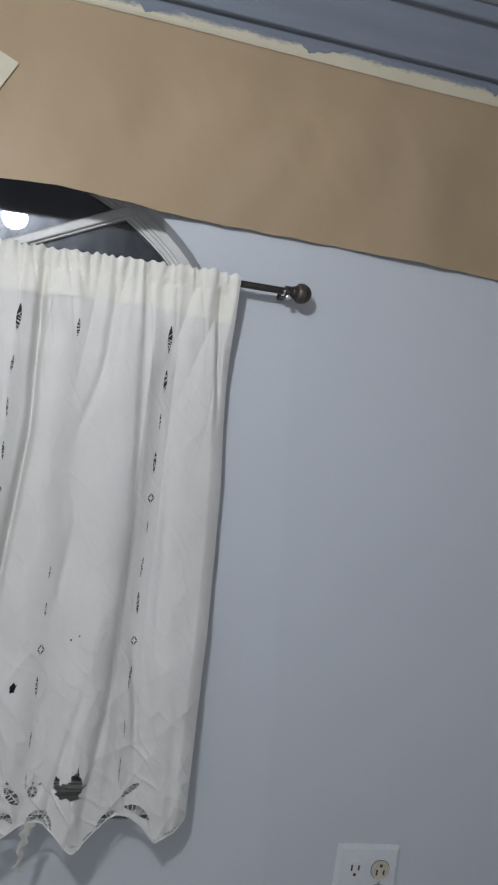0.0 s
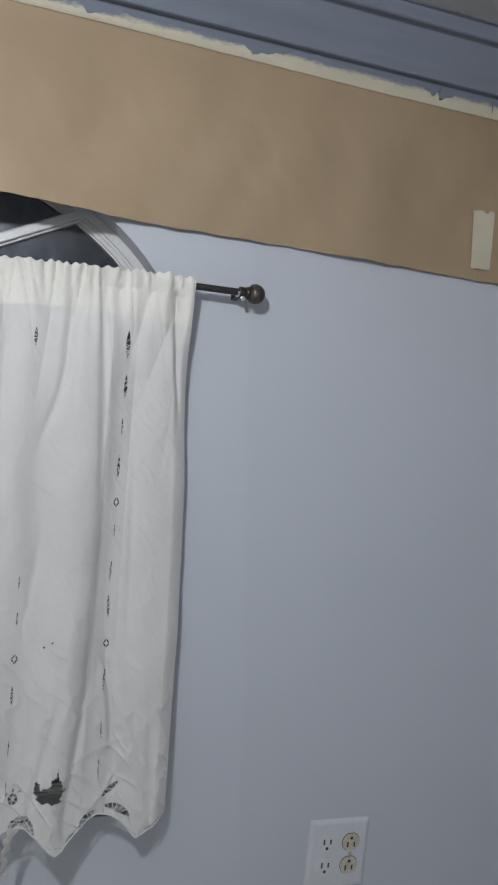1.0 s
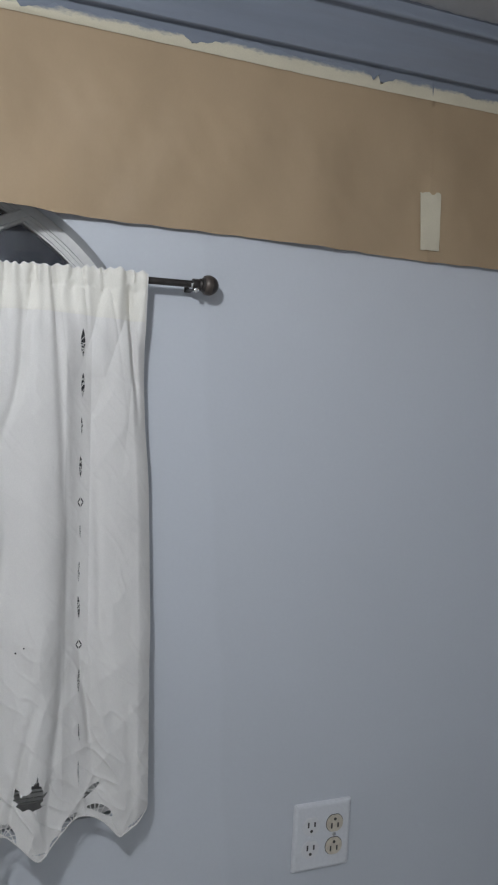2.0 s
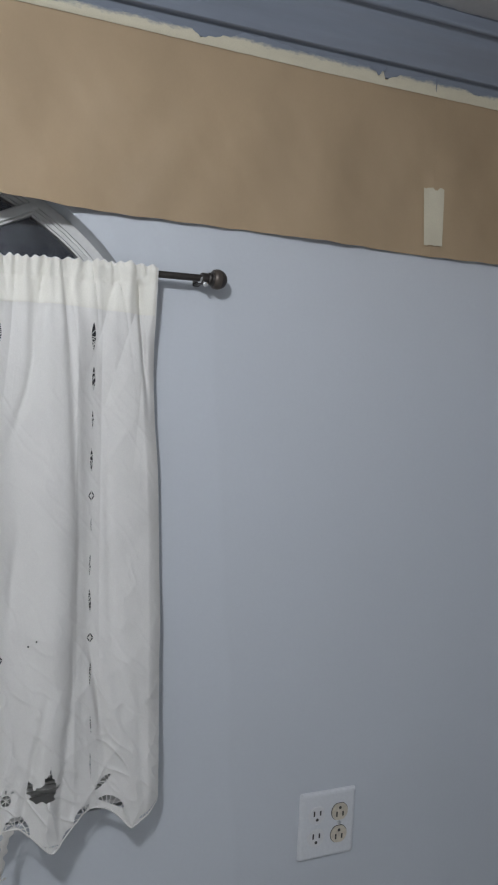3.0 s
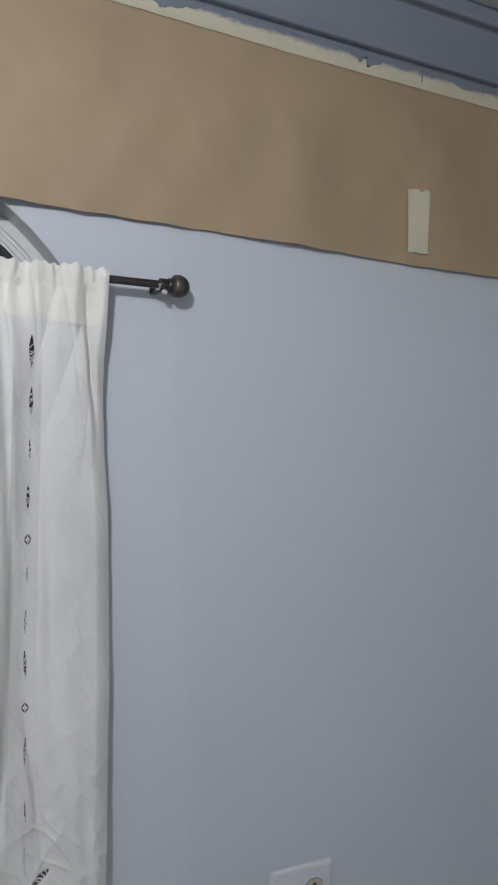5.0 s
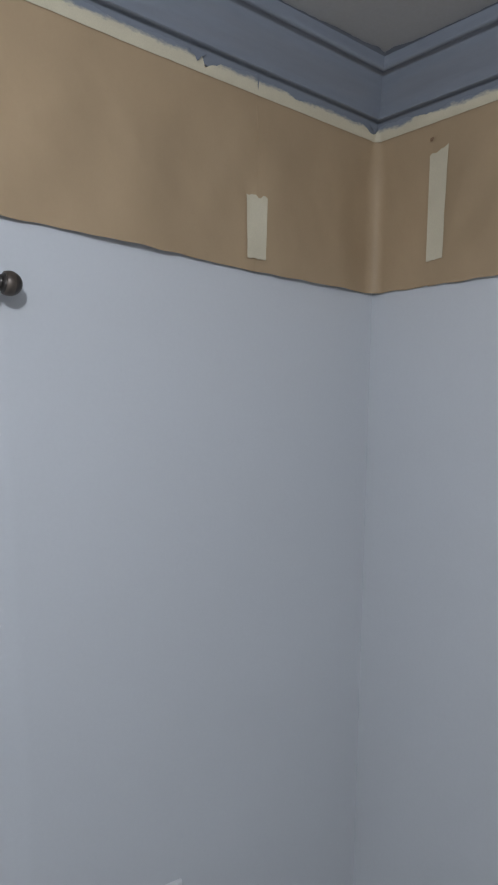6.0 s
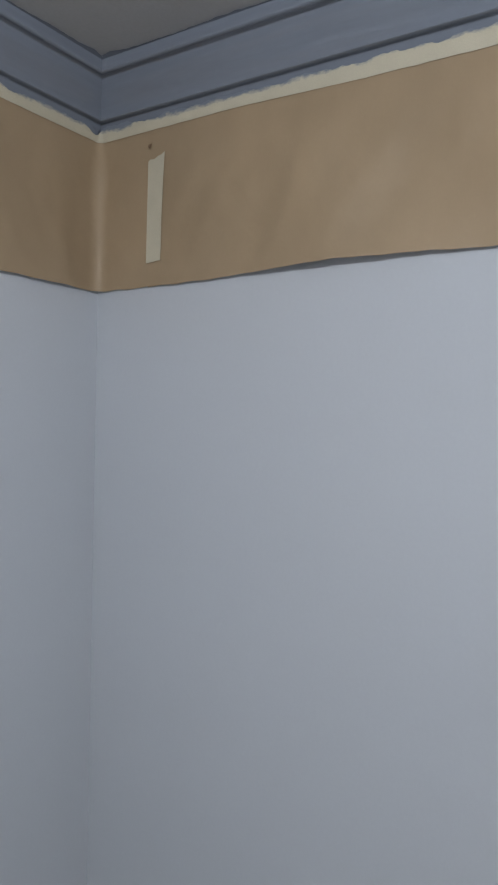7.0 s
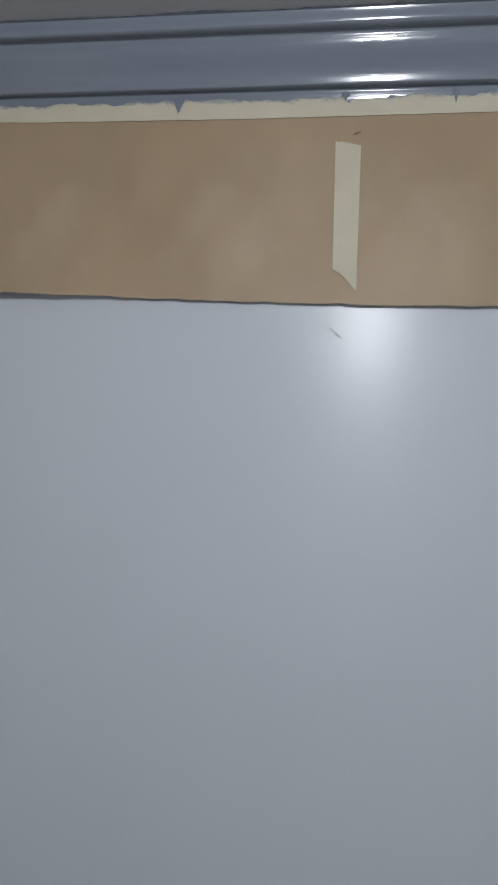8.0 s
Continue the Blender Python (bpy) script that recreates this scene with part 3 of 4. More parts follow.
def c_sdf(x, z, holes):
    d = np.full(x.shape, 1.0)
    for hx, hz, a, b, lean, kind in holes:
        m = (np.abs(x - hx) < 0.03) & (np.abs(z - hz) < 0.03)
        if not m.any():
            continue
        u, v = x[m] - hx, z[m] - hz
        c, s = math.cos(radians(lean)), math.sin(radians(lean))
        p, q = u * c + v * s, -u * s + v * c
        if kind == "diamond":
            r = (np.abs(p) / a + np.abs(q) / b)
            e = (np.abs(r - 0.76) - 0.19) * a * 0.7
        elif kind == "cell":
            e = ((np.abs(p / a) ** 3 + np.abs(q / b) ** 3) ** (1 / 3) - 1) * min(a, b)
        elif kind == "leaf":
            e = (np.abs(p) / a + (q / b) ** 2 - 1) * a * 0.7
        else:
            r = np.sqrt((p / a) ** 2 + (q / b) ** 2)
            if kind == "rag":
                t = np.arctan2(q / b, p / a)
                r = r * (1 + 0.14 * np.sin(5 * t + hx * 900) + 0.10 * np.sin(11 * t + hz * 500))
            e = (r - 1) * min(a, b)
        d[m] = np.minimum(d[m], e)
    for path, half, bars in WEBS:
        xs, zs = [p[0] for p in path], [p[1] for p in path]
        m = (x > min(xs) - 0.014) & (x < max(xs) + 0.014) & (z > min(zs) - 0.014) & (z < max(zs) + 0.014)
        if not m.any():
            continue
        px, pz = x[m], z[m]
        best, along, side = np.full(px.shape, 1.0), np.zeros(px.shape), np.zeros(px.shape)
        run = 0.0
        for (ax, az), (bx, bz) in zip(path, path[1:]):
            l = math.dist((ax, az), (bx, bz))
            ux, uz = (bx - ax) / l, (bz - az) / l
            t = np.clip((px - ax) * ux + (pz - az) * uz, 0, l)
            dist = np.hypot(px - ax - t * ux, pz - az - t * uz)
            near = dist < best
            n = (pz - az) * ux - (px - ax) * uz
            best, along, side = np.where(near, dist, best), np.where(near, run + t, along), np.where(near, n, side)
            run += l
        e = best - half * np.sin(np.pi * np.clip(along / run, 0, 1)) ** 0.6
        for at, slant in bars:
            e = np.maximum(e, 0.00055 - np.abs(along - at - slant * side))
        if half > 0.0055:
            e = np.maximum(e, 0.0005 - np.abs(side - 0.12 * half))
        d[m] = np.minimum(d[m], e)
    return d


def build_curtain():
    cur = thing("curtain", (-1.25, ROD_Y, C_TOP), "white worn linen curtain, openwork stripes, torn lace hem", "curtain")
    holes = c_holes()
    # columns: fine where it is seen closely
    u = np.concatenate([np.linspace(C_L, -1.13, 70)[:-1], np.linspace(-1.13, -0.7605, 700)])
    v = np.concatenate([np.linspace(0, 0.14, 200)[:-1], np.linspace(0.14, 1, 320)])
    U, V = np.meshgrid(u, v)
    zb = c_bottom(U + 0.0265 * np.clip((U + 1.0) / 0.2, 0, 1))
    # ruffled top edge
    zt = C_TOP + 0.0016 * np.sin(2 * np.pi * U / 0.0125 + 2 * np.sin(U * 60)) + 0.0012 * np.sin(U * 170) - 0.003 * np.clip((U + 0.785) / 0.02, 0, 1) - 0.007 * np.clip((-0.80 - U) / 0.22, 0, 1)
    Z = zb + V * (zt - zb)
    X = U + (c_right(Z) + 0.7605) * np.clip((U + 1.0) / 0.2, 0, 1)
    # pull edge points of the cut-outs onto their outlines
    e = 2e-4
    d = c_sdf(X, Z, holes)
    gx = (c_sdf(X + e, Z, holes) - c_sdf(X - e, Z, holes)) / (2 * e)
    gz = (c_sdf(X, Z + e, holes) - c_sdf(X, Z - e, holes)) / (2 * e)
    g = np.sqrt(gx ** 2 + gz ** 2) + 1e-9
    near = np.abs(d) < 0.0010
    step = np.where(near, np.clip(d / g, -0.0012, 0.0012), 0)
    Xs, Zs = X - step * gx / g, Z - step * gz / g
    xc, zc = (X[:-1, :-1] + X[1:, 1:]) / 2, (Z[:-1, :-1] + Z[1:, 1:]) / 2
    keep = c_sdf(xc, zc, holes) > 0
    Y = c_depth(Xs, Zs)
    ngrid("cloth", np.stack([Xs, Y, Zs], -1), LINEN, cur, keep=keep)
    # rod pocket: a second layer in front, with its stitched lower edge
    vv = np.linspace(0, 1, 40)
    uu = np.linspace(C_L, -0.7605, 520)
    U2, V2 = np.meshgrid(uu, vv)
    low = 1.917 + 0.003 * np.sin(U2 * 19)
    high = C_TOP - 0.002 + 0.0016 * np.sin(2 * np.pi * U2 / 0.0125 + 2 * np.sin(U2 * 60)) + 0.0012 * np.sin(U2 * 170) - 0.003 * np.clip((U2 + 0.785) / 0.02, 0, 1) - 0.007 * np.clip((-0.80 - U2) / 0.22, 0, 1)
    Z2 = low + V2 * (high - low)
    Y2 = c_depth(U2, Z2) - 0.0009 - 0.0010 * V2 + 0.0007 * bell(V2, 0.60, 0.04)
    ngrid("rod_pocket", np.stack([U2, Y2, Z2], -1), LINEN_DOUBLE, cur, "double layer of cream linen")
    # side hem
    hz = np.linspace(float(c_bottom(-0.752)) + 0.02, 1.92, 200)
    P = np.zeros((200, 8, 3))
    for j in range(8):
        x = -0.7605 - 0.019 + 0.0168 * (1 - (1 - j / 7) * np.clip((hz - 1.36) / 0.25, 0.02, 1)) + (c_right(hz) + 0.7605)
        P[:, j] = np.stack([x, c_depth(x, hz) + 0.0012, hz], -1)
    ngrid("side_hem", P, LINEN, cur)
    # threads that cross the cut-outs
    rng = random.Random(5)
    bm = bmesh.new()
    def strand(x0, z0, x1, z1, w=0.0004):
        n = 4
        for i in range(n):
            a, b = i / n, (i + 1) / n
            pa = Vector((x0 + (x1 - x0) * a, 0, z0 + (z1 - z0) * a))
            pb = Vector((x0 + (x1 - x0) * b, 0, z0 + (z1 - z0) * b))
            for p in (pa, pb):
                p.y = float(c_depth(np.array(p.x), np.array(p.z))) - 0.0002
            dd = (pb - pa).normalized()
            s = dd.cross(Vector((0, 1, 0))).normalized() * w
            vs = [bm.verts.new(q) for q in (pa - s, pa + s, pb + s, pb - s)]
            f = [bm.verts.new(q.co + Vector((0, 0.0006, 0))) for q in vs]
            bm.faces.new(vs)
            bm.faces.new(f[::-1])
            for k in range(4):
                bm.faces.new((vs[k], f[k], f[(k + 1) % 4], vs[(k + 1) % 4]))
    for hx, hz_, a, b, lean, kind in holes:
        if hx < -1.14:
            continue
        c, s = math.cos(radians(lean)), math.sin(radians(lean))
        if kind == "leaf" and b > 0.007:
            n = 10 if b > 0.012 else 7
            for i in range(n):
                q0 = b * (-0.95 + (1.15 if b > 0.018 else 1.7) * (i + rng.uniform(-0.4, 0.4)) / n)
                q1 = q0 + b * rng.uniform(-0.25, 0.45)
                pa, pb = (-a, a) if rng.random() < 0.5 else (a, -a * rng.uniform(-0.2, 1))
                strand(hx + pa * c - q0 * s, hz_ + pa * s + q0 * c, hx + pb * c - q1 * s, hz_ + pb * s + q1 * c)
        elif kind == "diamond":
            strand(hx - a, hz_, hx + a, hz_, 0.0005)
            strand(hx, hz_ - b, hx, hz_ + b, 0.0005)
        elif kind == "round" and a > 0.004:
            for t in (20, 80, 140):
                ca, sa = a * math.cos(radians(t)), b * math.sin(radians(t))
                strand(hx - ca, hz_ - sa, hx + ca, hz_ + sa, 0.0006)
        elif kind == "rag" and b > 0.008:
            for i in range(5):
                x = hx + rng.uniform(-0.9, 0.9) * a
                strand(x, hz_ + b * rng.uniform(0.85, 1.1), x + rng.uniform(-0.002, 0.002), hz_ + b * rng.uniform(0.6, 0.8), 0.0003)
    tagged(part("openwork_threads", bm, THREAD, cur, "grey cotton threads"), kind="stuff")
    # stitched edging along the scallops
    xs = np.linspace(C_L, -0.7615, 900)
    ed_z = c_bottom(xs + 0.0265 * np.clip((xs + 1.0) / 0.2, 0, 1))
    ed_x = xs + (c_right(ed_z) + 0.7605) * np.clip((xs + 1.0) / 0.2, 0, 1)
    ed_y = c_depth(ed_x, ed_z)
    knot = 0.0013 + 0.0004 * np.sin(xs * 2400)
    rows = [np.stack([ed_x, ed_y + knot * math.cos(a), ed_z + 0.0006 + knot * math.sin(a)], -1) for a in [math.pi * i / 3 for i in range(7)]]
    ngrid("lace_edging", np.stack(rows), LINEN, cur, "stitched white lace edging")
    # torn strand of lace that hangs from the hem
    bm = bmesh.new()
    prev = None
    for i in range(40):
        t = i / 39
        x = -0.955 - 0.008 * math.sin(2.2 * t) + 0.0015 * math.sin(19 * t)
        z = 1.232 - 0.062 * t
        if t > 0.75:
            a = (t - 0.75) / 0.25 * 4.4
            x, z = -0.9625 - 0.0045 * math.sin(a) , 1.1765 - 0.005 + 0.005 * math.cos(a)
        w = 0.0062 * (1 - 0.6 * t) * (1 + 0.25 * math.sin(31 * t))
        y = -0.0855
        cur_r = [bm.verts.new((x - w, y, z)), bm.verts.new((x, y - 0.0015, z + 0.0008)), bm.verts.new((x + w, y, z))]
        if prev:
            for k in range(2):
                bm.faces.new((prev[k], prev[k + 1], cur_r[k + 1], cur_r[k]))
        prev = cur_r
    bmesh.ops.solidify(bm, geom=bm.faces, thickness=0.0008)
    part("torn_strand", bm, LINEN, cur, "torn strip of lace", smooth=True)


build_curtain()


# ---------------------------------------------------------------- outlet
def build_outlet():
    o = thing("wall_outlet", (-0.4375, 0.0, 1.0910), "white double-gang outlet plate, white and almond sockets", "outlet")
    m = Matrix.Translation((-0.4375, 0, 1.0910)) @ Matrix.Rotation(radians(1.4), 4, "Y")
    W, H = 0.0522, 0.0572
    # plate: bevelled shell with four socket openings kept as raised faces
    bm = bmesh.new()
    rings = []
    for w, h, y in ((W, H, 0.0), (W, H, -0.0022), (W - 0.0022, H - 0.0022, -0.0048), (W - 0.006, H - 0.006, -0.0058)):
        rings.append([bm.verts.new((sx * w, y, sz * h)) for sx, sz in ((-1, -1), (1, -1), (1, 1), (-1, 1))])
    for a, b in zip(rings, rings[1:]):
        for i in range(4):
            bm.faces.new((a[i], a[(i + 1) % 4], b[(i + 1) % 4], b[i]))
    bm.faces.new(rings[-1])
    bmesh.ops.recalc_face_normals(bm, faces=bm.faces)
    bmesh.ops.bevel(bm, geom=[e for e in bm.edges if abs(e.verts[0].co.y - e.verts[1].co.y) > 1e-5], offset=0.0015, segments=2, affect="EDGES")
    bmesh.ops.transform(bm, matrix=m, verts=bm.verts)
    plate = part("cover_plate", bm, PLATE, o)

    def socket_outline(cx, cz, grow=0.0):
        R, flat = 0.0150 + grow, 0.0140 + grow
        pts = []
        for i in range(40):
            t = 2 * math.pi * i / 40
            pts.append((cx + R * math.cos(t), cz + max(-flat, min(flat, R * math.sin(t)))))
        out = []
        for p in pts:
            if not out or (abs(p[0] - out[-1][0]) + abs(p[1] - out[-1][1])) > 1e-5:
                out.append(p)
        return out
    for cx, material, flip, lab in ((-0.0215, SOCKET_WHITE, 1, "white duplex receptacle"), (0.0215, SOCKET_ALMOND, -1, "almond duplex receptacle with grimy rims")):
        bm = bmesh.new()
        add_box(bm, (cx - 0.013, -0.0057, -0.030), (cx + 0.013, -0.003, 0.030), None, 0.0005)
        bmesh.ops.transform(bm, matrix=m, verts=bm.verts)
        rec = part("receptacle", bm, material, o, lab)
        for cz in (0.01945, -0.01945):
            t = prism(socket_outline(cx, cz, 0.0009), -0.0056, -0.0062)
            bmesh.ops.transform(t, matrix=m, verts=t.verts)
            part("socket_rim", t, DARK if flip < 0 else SOCKET_WHITE, rec, "dark grimy gap" if flip < 0 else "")
            f = prism(socket_outline(cx, cz), -0.0056, -0.0078)
            bmesh.ops.transform(f, matrix=m, verts=f.verts)
            part("socket_face", f, material, rec)
            for dx, h in ((-0.0058, 0.0046), (0.0058, 0.0040)):
                s = box((cx + dx - 0.0014, -0.0081, cz + flip * 0.0036 - h), (cx + dx + 0.0014, -0.0074, cz + flip * 0.0036 + h), m)
                part("blade_slot", s, DARK, rec)
            g = lathe([(0.0026, -0.0003), (0.0026, 0.0004)], m @ Matrix.Translation((cx, -0.0078, cz - flip * 0.0072)) @ Matrix.Rotation(radians(90), 4, "X"), 16)
            part("ground_hole", g, DARK, rec)
        sc = lathe([(0.0033, 0.0), (0.0033, 0.0010), (0.0022, 0.0016)], m @ Matrix.Translation((cx, -0.0058, 0)) @ Matrix.Rotation(radians(90), 4, "X"), 18)
        s = part("screw", sc, PLATE if flip > 0 else STEEL, plate, "" if flip > 0 else "dull steel plate screw")
        part("screw_slot", box((cx - 0.0022, -0.0076, -0.0004), (cx + 0.0022, -0.0072, 0.0004), m @ Matrix.Rotation(radians(35), 4, "Y")), DARK, plate)


build_outlet()


# ---------------------------------------------------------------- masking paper and tape
# distance along the two walls: s < 0 on the north wall (x = s), s > 0 on the east wall (y = -s)
def paper_bottom(s):
    return soft(s, [-1.9, -1.1, -1.0, -0.85, -0.6, -0.25, 0, 0.22, 0.46, 0.6, 0.72, 1.0, 1.2, 2.0], [2.05, 2.056, 2.060, 2.056, 2.055, 2.048, 2.049, 2.0495, 2.0565, 2.0560, 2.0530, 2.0485, 2.0495, 2.05])


def paper_gap(s):
    """How far the lower edge stands off the wall."""
    return soft(s, [-1.9, -1.2, -1.03, -0.93, -0.84, -0.72, -0.60, -0.50, -0.44, -0.36, -0.28, -0.2, -0.12, 0.0, 0.1, 0.16, 0.30, 0.40, 0.45, 0.58, 0.7, 0.9, 0.97, 1.02, 1.1, 1.3, 2.0],
                [0.02, 0.025, 0.036, 0.028, 0.0075, 0.0040, 0.006, 0.0135, 0.012, 0.006, 0.003, 0.0045, 0.0025, 0.002, 0.002, 0.004, 0.006, 0.013, 0.019, 0.011, 0.0035, 0.003, 0.009, 0.006, 0.003, 0.003, 0.003], 0.035)


def tape_low(s):
    return soft(s, [-1.9, -0.9, -0.5, 0, 0.3, 0.5, 0.8, 1.2, 2.0], [2.3180, 2.3170, 2.3115, 2.3115, 2.3140, 2.3085, 2.3065, 2.3085, 2.308], 0.02)


def at_wall(s, off, z, r=0.016):
    """A point off the wall; the inner corner is rounded with radius r."""
    s = np.asarray(s, float)
    a = np.clip((s + r) / (2 * r), 0, 1) * (np.pi / 2)
    rr = r - off
    cx, cy = -r, -r
    bx, by = cx + rr * np.sin(a), cy + rr * np.cos(a)
    x = np.where(s < -r, s, np.where(s > r, -off, bx))
    y = np.where(s < -r, -off, np.where(s > r, -s, by))
    return np.stack([x, y, z + 0 * x], -1)


def fbm(s, z, seed, f1, f2):
    out = np.zeros(s.shape)
    for i in np.ndindex(s.shape):
        out[i] = noise.noise((s[i] * f1, z[i] * f2, seed))
    return out


def paper_off(S, Z):
    zb = paper_bottom(S)
    k = np.clip((2.325 - Z) / (2.325 - zb), 0, 1.05)
    corner = np.clip(np.abs(S) / 0.06, 0, 1)
    wave = 0.0115 * fbm(S + 0.45 * Z, Z, 2.0, 6.0, 2.2) + 0.0058 * fbm(S - 0.55 * Z, Z, 5.0, 14.0, 5.0) + 0.0016 * fbm(S + 0.6 * Z, Z, 9.0, 26.0, 9.0) + 0.0008 * fbm(S, Z, 3.0, 48.0, 40.0)
    # fold that rises from the large gap to the upper tape, and a crease beside the corner
    ridge = 0.0035 * bell(S, 0.455 - 0.10 * k, 0.035) * k ** 0.6 - 0.003 * bell(S, 0.35, 0.03) * k
    crease = 0.0022 * bell((S - 0.075) - 0.75 * (2.235 - Z), 0, 0.006) * bell(Z, 2.235, 0.05)
    # soft fold that falls beside the corner
    fold = 0.0050 * bell(S, -0.092, 0.030) * np.clip(k * 1.5 - 0.35, 0, 1)
    lift = paper_gap(S) * k ** 1.35 + (wave + 0.0030) * corner * (1 - 0.6 * np.clip(k, 0, 1) ** 4) * np.clip(k * 3 - 0.25, 0, 1) + (ridge + crease + fold) * corner
    # never behind the wall's face
    return 0.0020 + 0.5 * (lift + np.sqrt(lift * lift + 0.0012 ** 2))


SHEETS = []


def build_paper():
    cuts = [(-1.95, -0.2755, 0.0), (-0.281, 0.1290, 0.0007), (0.1215, 0.962, 0.0014), (0.954, 1.95, 0.0021)]
    for s0, s1, lift in cuts:
        mid = at_wall((s0 + s1) / 2, 0.0, 2.05)
        p = thing("masking_paper", tuple(mid), "brown kraft masking paper sheet taped below the crown moulding", "masking paper", "masking paper sheets")
        n = max(12, int((s1 - s0) / 0.006))
        S, V = np.meshgrid(np.linspace(s0, s1, n), np.linspace(0, 1, 46))
        Z = paper_bottom(S) + V * (2.3275 - paper_bottom(S))
        # small dog-ears and nicks along the lower edge
        Z = Z + (1 - V) ** 8 * (0.0016 * fbm(S, 0 * S, 4.0, 30, 1) + 0.0022 * bell(S, s1 - 0.0, 0.02) * (s1 > 0))
        off = paper_off(S, Z) + lift * np.clip((2.30 - Z) / 0.03, 0, 1)
        P = at_wall(S, off, Z, 0.016 + 0.013 * np.clip((2.308 - Z) / 0.05, 0, 1))
        ngrid("sheet", P, KRAFT, p, thick=0.0003)
        SHEETS.append(p)


build_paper()


def ragged(s, seed):
    t = 0.0
    for f, a in ((11, 0.0042), (31, 0.0044), (83, 0.0026), (190, 0.0012)):
        t += a * noise.noise((s * f, seed, 0.3))
    return t


def tape_high(s, seed):
    """Torn and over-painted upper edge of the long tape."""
    z = 2.3335 + ragged(s, seed)
    def notch(c, depth, left, right):
        d = s - c
        w = left if d < 0 else right
        return depth * max(0.0, 1 - abs(d) / w)
    z += 0.006 * math.exp(-((s + 0.60) / 0.04) ** 2) + 0.004 * math.exp(-((s + 0.30) / 0.03) ** 2)
    z -= notch(-0.694, 0.013, 0.013, 0.055) + notch(-0.381, 0.012, 0.006, 0.028) + notch(-0.205, 0.005, 0.02, 0.03) + notch(-0.93, 0.011, 0.008, 0.04)
    z -= notch(-0.02, 0.012, 0.03, 0.03) + notch(0.11, 0.006, 0.05, 0.05) + notch(0.20, 0.005, 0.01, 0.02)
    if s > 0.3:
        z -= 0.0020 * min(1, (s - 0.3) / 0.3)
    z -= notch(0.95, 0.004, 0.01, 0.006) + notch(1.06, 0.003, 0.01, 0.02)
    return max(z, float(tape_low(s)) + 0.004)


def build_tape():
    for s0, s1, seed in ((-1.95, -0.285, 1.0), (-0.285, 0.0, 2.0), (0.0, 0.947, 3.0), (0.947, 1.95, 4.0)):
        sa, sb = s0, s1
        n = int((sb - sa) / 0.0016)
        S = np.linspace(sa, sb, n)
        hi = np.array([tape_high(float(s), seed) for s in S])
        lo = tape_low(S) + np.array([0.0006 * noise.noise((float(s) * 40, seed, 7)) for s in S])
        rows = []
        for k in range(5):
            z = lo + (hi - lo) * k / 4
            # bridges from the paper to the base of the moulding; lifts a little at the torn edge
            off = 0.0088 + 0.0008 * np.array([noise.noise((float(s) * 25, k * 0.7, seed)) for s in S])
            off = off + (0.0016 if k == 4 else 0.0) * np.array([max(0.0, noise.noise((float(s) * 60, 3.0, seed))) for s in S])
            off = np.where(z > 2.3215, off, 0.0044 + (off - 0.0044) * np.clip((z - lo) / np.maximum(2.3215 - lo, 1e-4), 0, 1))
            rows.append(at_wall(S, off, z, r=0.016))
        mid = rows[0][n // 2]
        tp = thing("masking_tape", tuple(mid), "cream masking tape strip with torn, paint-smeared upper edge", "tape", "long tape strips")
        ngrid("strip", np.stack(rows), TAPE_PAINTED, tp, thick=0.0002)
    # blue paint that ran over the tape
    for s, w, z1 in ((0.713, 0.0095, 2.3150), (-0.02, 0.012, 2.3225), (-0.285, 0.0022, 2.3150), (1.09, 0.0045, 2.3190), (-0.396, 0.014, 2.3215), (0.945, 0.006, 2.3240)):
        bm = bmesh.new()
        pts = [(s - w, 2.3375), (s - w * 0.8, 2.3335 - 0.2 * w), (s - w * 0.35, z1 + 0.006), (s - w * 0.1, z1), (s + w * 0.15, z1 + 0.002), (s + w * 0.4, z1 + 0.008), (s + w * 0.85, 2.332), (s + w, 2.3375)]
        bm.faces.new([bm.verts.new(at_wall(np.array(a), 0.0112, b).tolist()) for a, b in pts])
        part("paint_run", bm, CROWN_PAINT, CROWN_OB, "blue paint run over the tape")


build_tape()


def tape_patch(outline, label, lift=0.0012):
    """A flat bit of tape on the paper: outline of (s, z)."""
    s_mid = sum(p[0] for p in outline) / len(outline)
    z_mid = sum(p[1] for p in outline) / len(outline)
    tp = thing("tape_patch", tuple(at_wall(s_mid, 0.0, z_mid)), label, "tape", "tape patches")
    ss = [p[0] for p in outline]
    zs = [p[1] for p in outline]
    bm = bmesh.new()
    vs = [bm.verts.new((p[0], 0, p[1])) for p in outline]
    bm.faces.new(vs)
    for k in range(1, 10):
        t = min(zs) + (max(zs) - min(zs)) * k / 10
        bmesh.ops.bisect_plane(bm, geom=bm.verts[:] + bm.edges[:] + bm.faces[:], plane_co=(0, 0, t), plane_no=(0, 0, 1))
    for k in range(1, 4):
        t = min(ss) + (max(ss) - min(ss)) * k / 4
        bmesh.ops.bisect_plane(bm, geom=bm.verts[:] + bm.edges[:] + bm.faces[:], plane_co=(t, 0, 0), plane_no=(1, 0, 0))
    for v in bm.verts:
        s, z = np.array([[v.co.x]]), np.array([[v.co.z]])
        off = float(paper_off(s, z)[0, 0]) + 0.0024 + lift
        v.co = Vector(at_wall(np.array(v.co.x), off, v.co.z).tolist())
    bm.normal_update()
    bmesh.ops.solidify(bm, geom=bm.faces, thickness=0.0002)
    part("strip", bm, TAPE, tp)


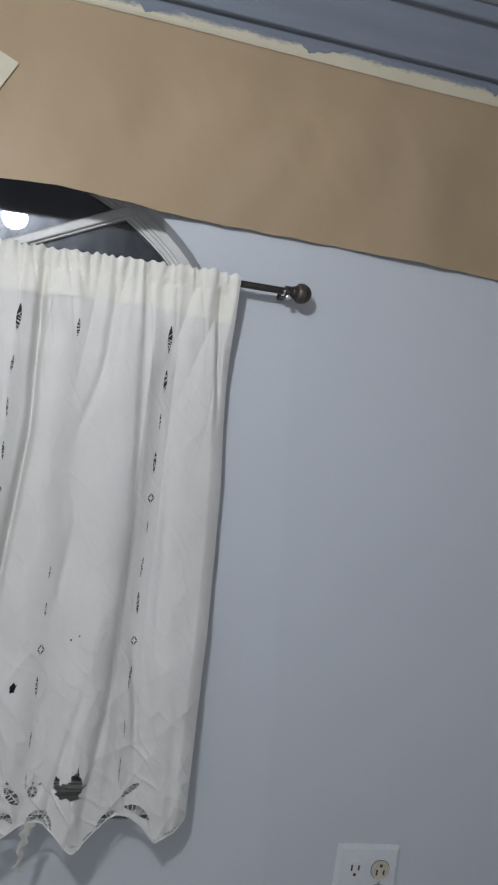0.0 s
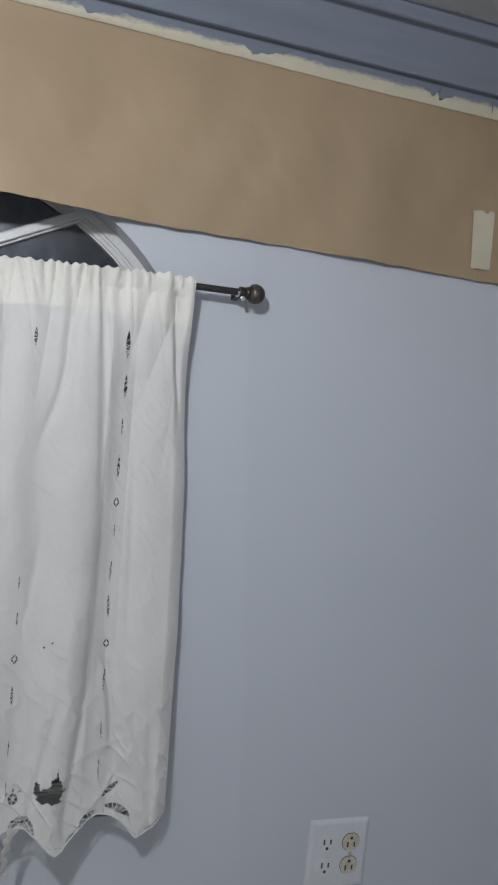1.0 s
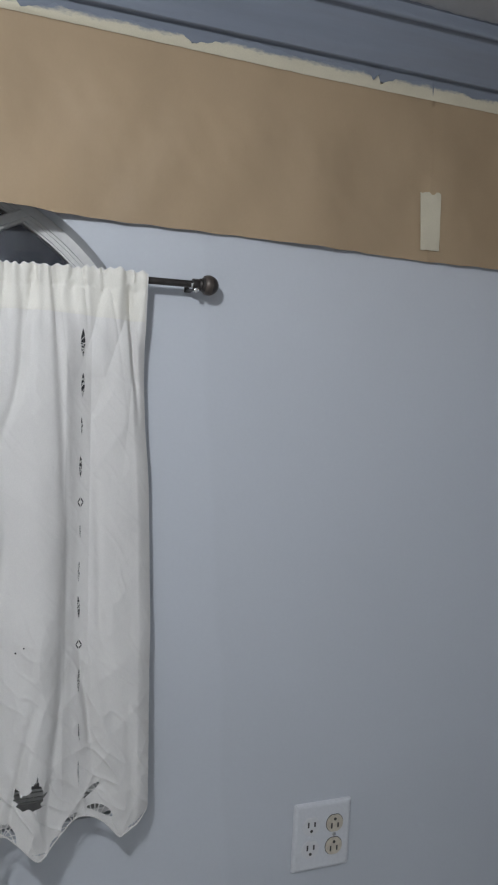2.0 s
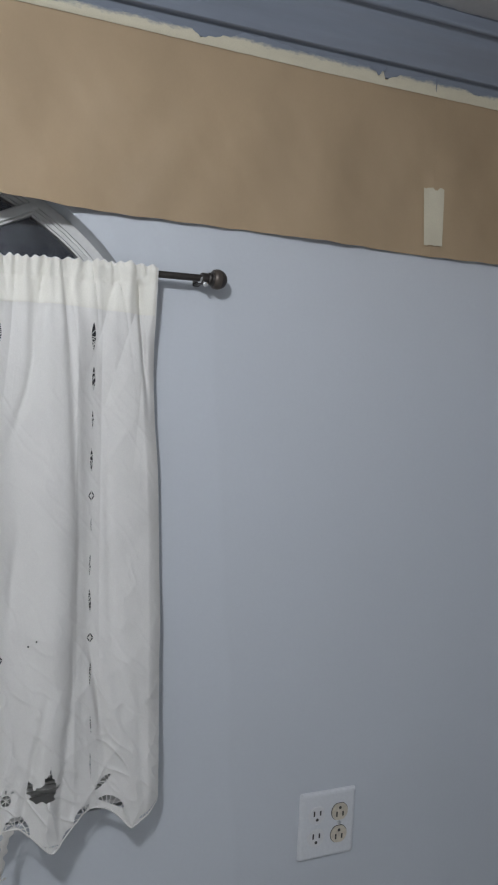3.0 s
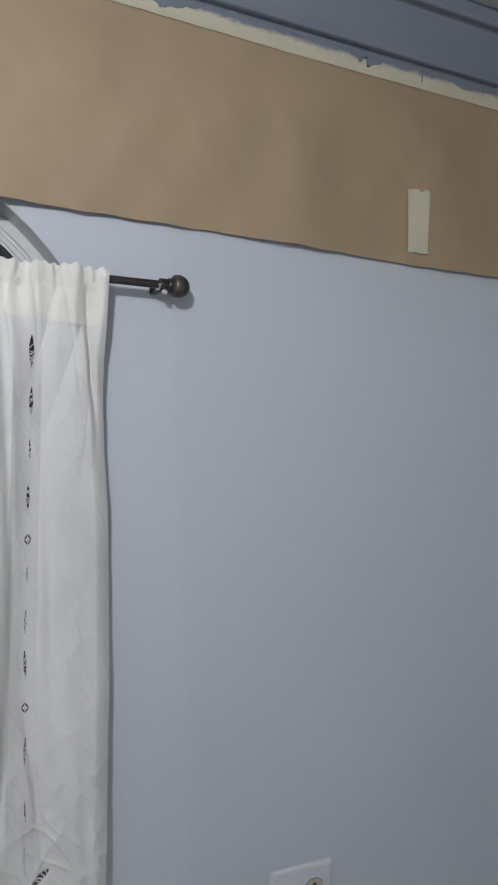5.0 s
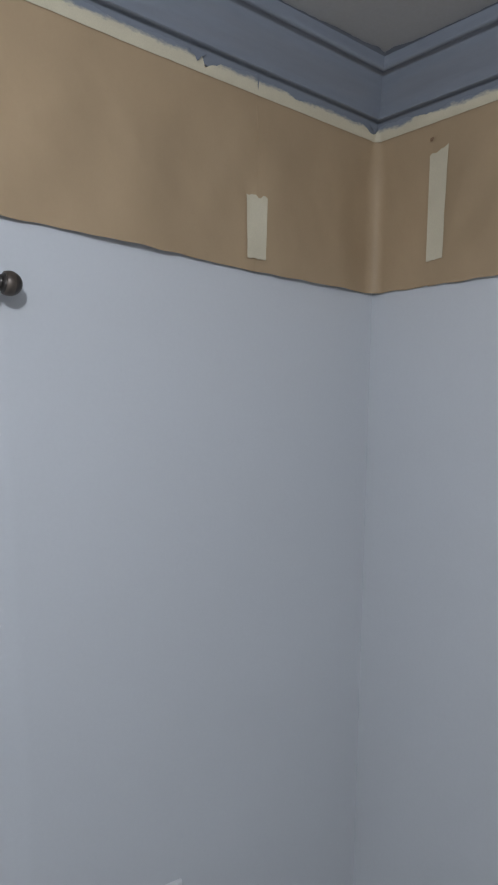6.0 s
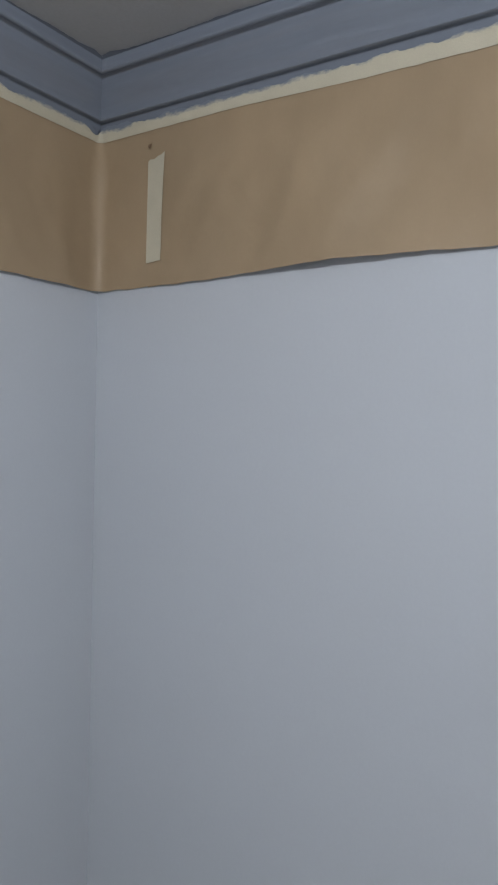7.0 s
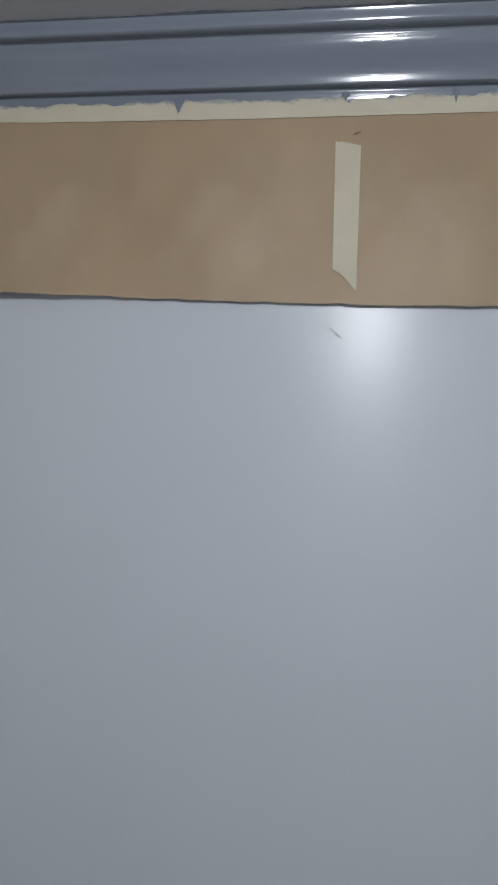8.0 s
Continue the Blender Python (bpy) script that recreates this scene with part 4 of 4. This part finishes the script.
def torn(a, b, n, amp, seed):
    """Points from a to b, jagged."""
    r = random.Random(seed)
    return [(a[0] + (b[0] - a[0]) * i / n, a[1] + (b[1] - a[1]) * i / n + (r.uniform(-amp, amp) if 0 < i < n else 0)) for i in range(n + 1)]


tape_patch(torn((-0.2965, 2.0665), (-0.2610, 2.0670), 7, 0.0012, 1) + torn((-0.2635, 2.1590), (-0.3000, 2.1600), 9, 0.0026, 2), "short cream tape patch over the paper's seam")
tape_patch(torn((0.1175, 2.0895), (0.1485, 2.0915), 6, 0.0015, 3) + torn((0.1545, 2.2710), (0.1185, 2.2600), 8, 0.0022, 4), "long cream tape patch beside the corner")
tape_patch([(0.9367, 2.0959), (0.9480, 2.0900), (0.9695, 2.0665)] + torn((0.9680, 2.2655), (0.9335, 2.2725), 8, 0.0010, 5), "cream tape patch with a folded pointed end")
tape_patch(torn((-1.083, 2.211), (-1.172, 2.252), 6, 0.0008, 6) + torn((-1.195, 2.208), (-1.1055, 2.1665), 6, 0.0008, 7), "slanting cream tape patch on the paper")


def build_paper_marks():
    # pinhole tears with a lifted lip, near the tape patches
    for s, z, w, h, a, owner in ((0.1225, 2.286, 0.0045, 0.0030, 30, 1), (0.9624, 2.2826, 0.0058, 0.0010, 22, 3)):
        bm = bmesh.new()
        vs = []
        for i in range(10):
            t = 2 * math.pi * i / 10
            u, v = w * math.cos(t), h * math.sin(t) * (1 + 0.3 * math.cos(3 * t))
            c, n = math.cos(radians(a)), math.sin(radians(a))
            ss, zz = s + u * c - v * n, z + u * n + v * c
            off = float(paper_off(np.array([[ss]]), np.array([[zz]]))[0, 0]) + 0.0046
            vs.append(bm.verts.new(Vector(at_wall(np.array(ss), off, zz).tolist())))
        bm.faces.new(vs)
        part("pin_tear", bm, PAPER_TEAR, SHEETS[owner], "small dark tear")


PAPER_TEAR = mat("dark_torn_paper", (0.24, 0.15, 0.09), 0.8, bump=0)
build_paper_marks()


# ---------------------------------------------------------------- ceiling lamp
def build_lamp():
    l = thing("ceiling_lamp", (LAMP.x, LAMP.y, CEIL), "bare lit bulb on a short white ceiling stem", "lamp")
    down = Matrix.Translation((LAMP.x, LAMP.y, CEIL)) @ Matrix.Rotation(radians(180), 4, "X")
    drop = CEIL - LAMP.z
    part("canopy", lathe([(0.055, 0.0), (0.055, 0.010), (0.045, 0.018), (0.012, 0.024), (0.010, 0.026)], down), PORCELAIN, l, smooth=True)
    part("stem", lathe([(0.006, 0.020), (0.006, drop - 0.066)], down, 16), PORCELAIN, l, smooth=True)
    part("holder", lathe([(0.010, drop - 0.072), (0.019, drop - 0.068), (0.020, drop - 0.040), (0.016, drop - 0.038)], down), PORCELAIN, l, smooth=True)
    bm = bmesh.new()
    bmesh.ops.create_icosphere(bm, subdivisions=2, radius=0.034, matrix=Matrix.Translation(LAMP))
    part("bulb", bm, GLOW, l, "glowing frosted bulb", smooth=True)


build_lamp()
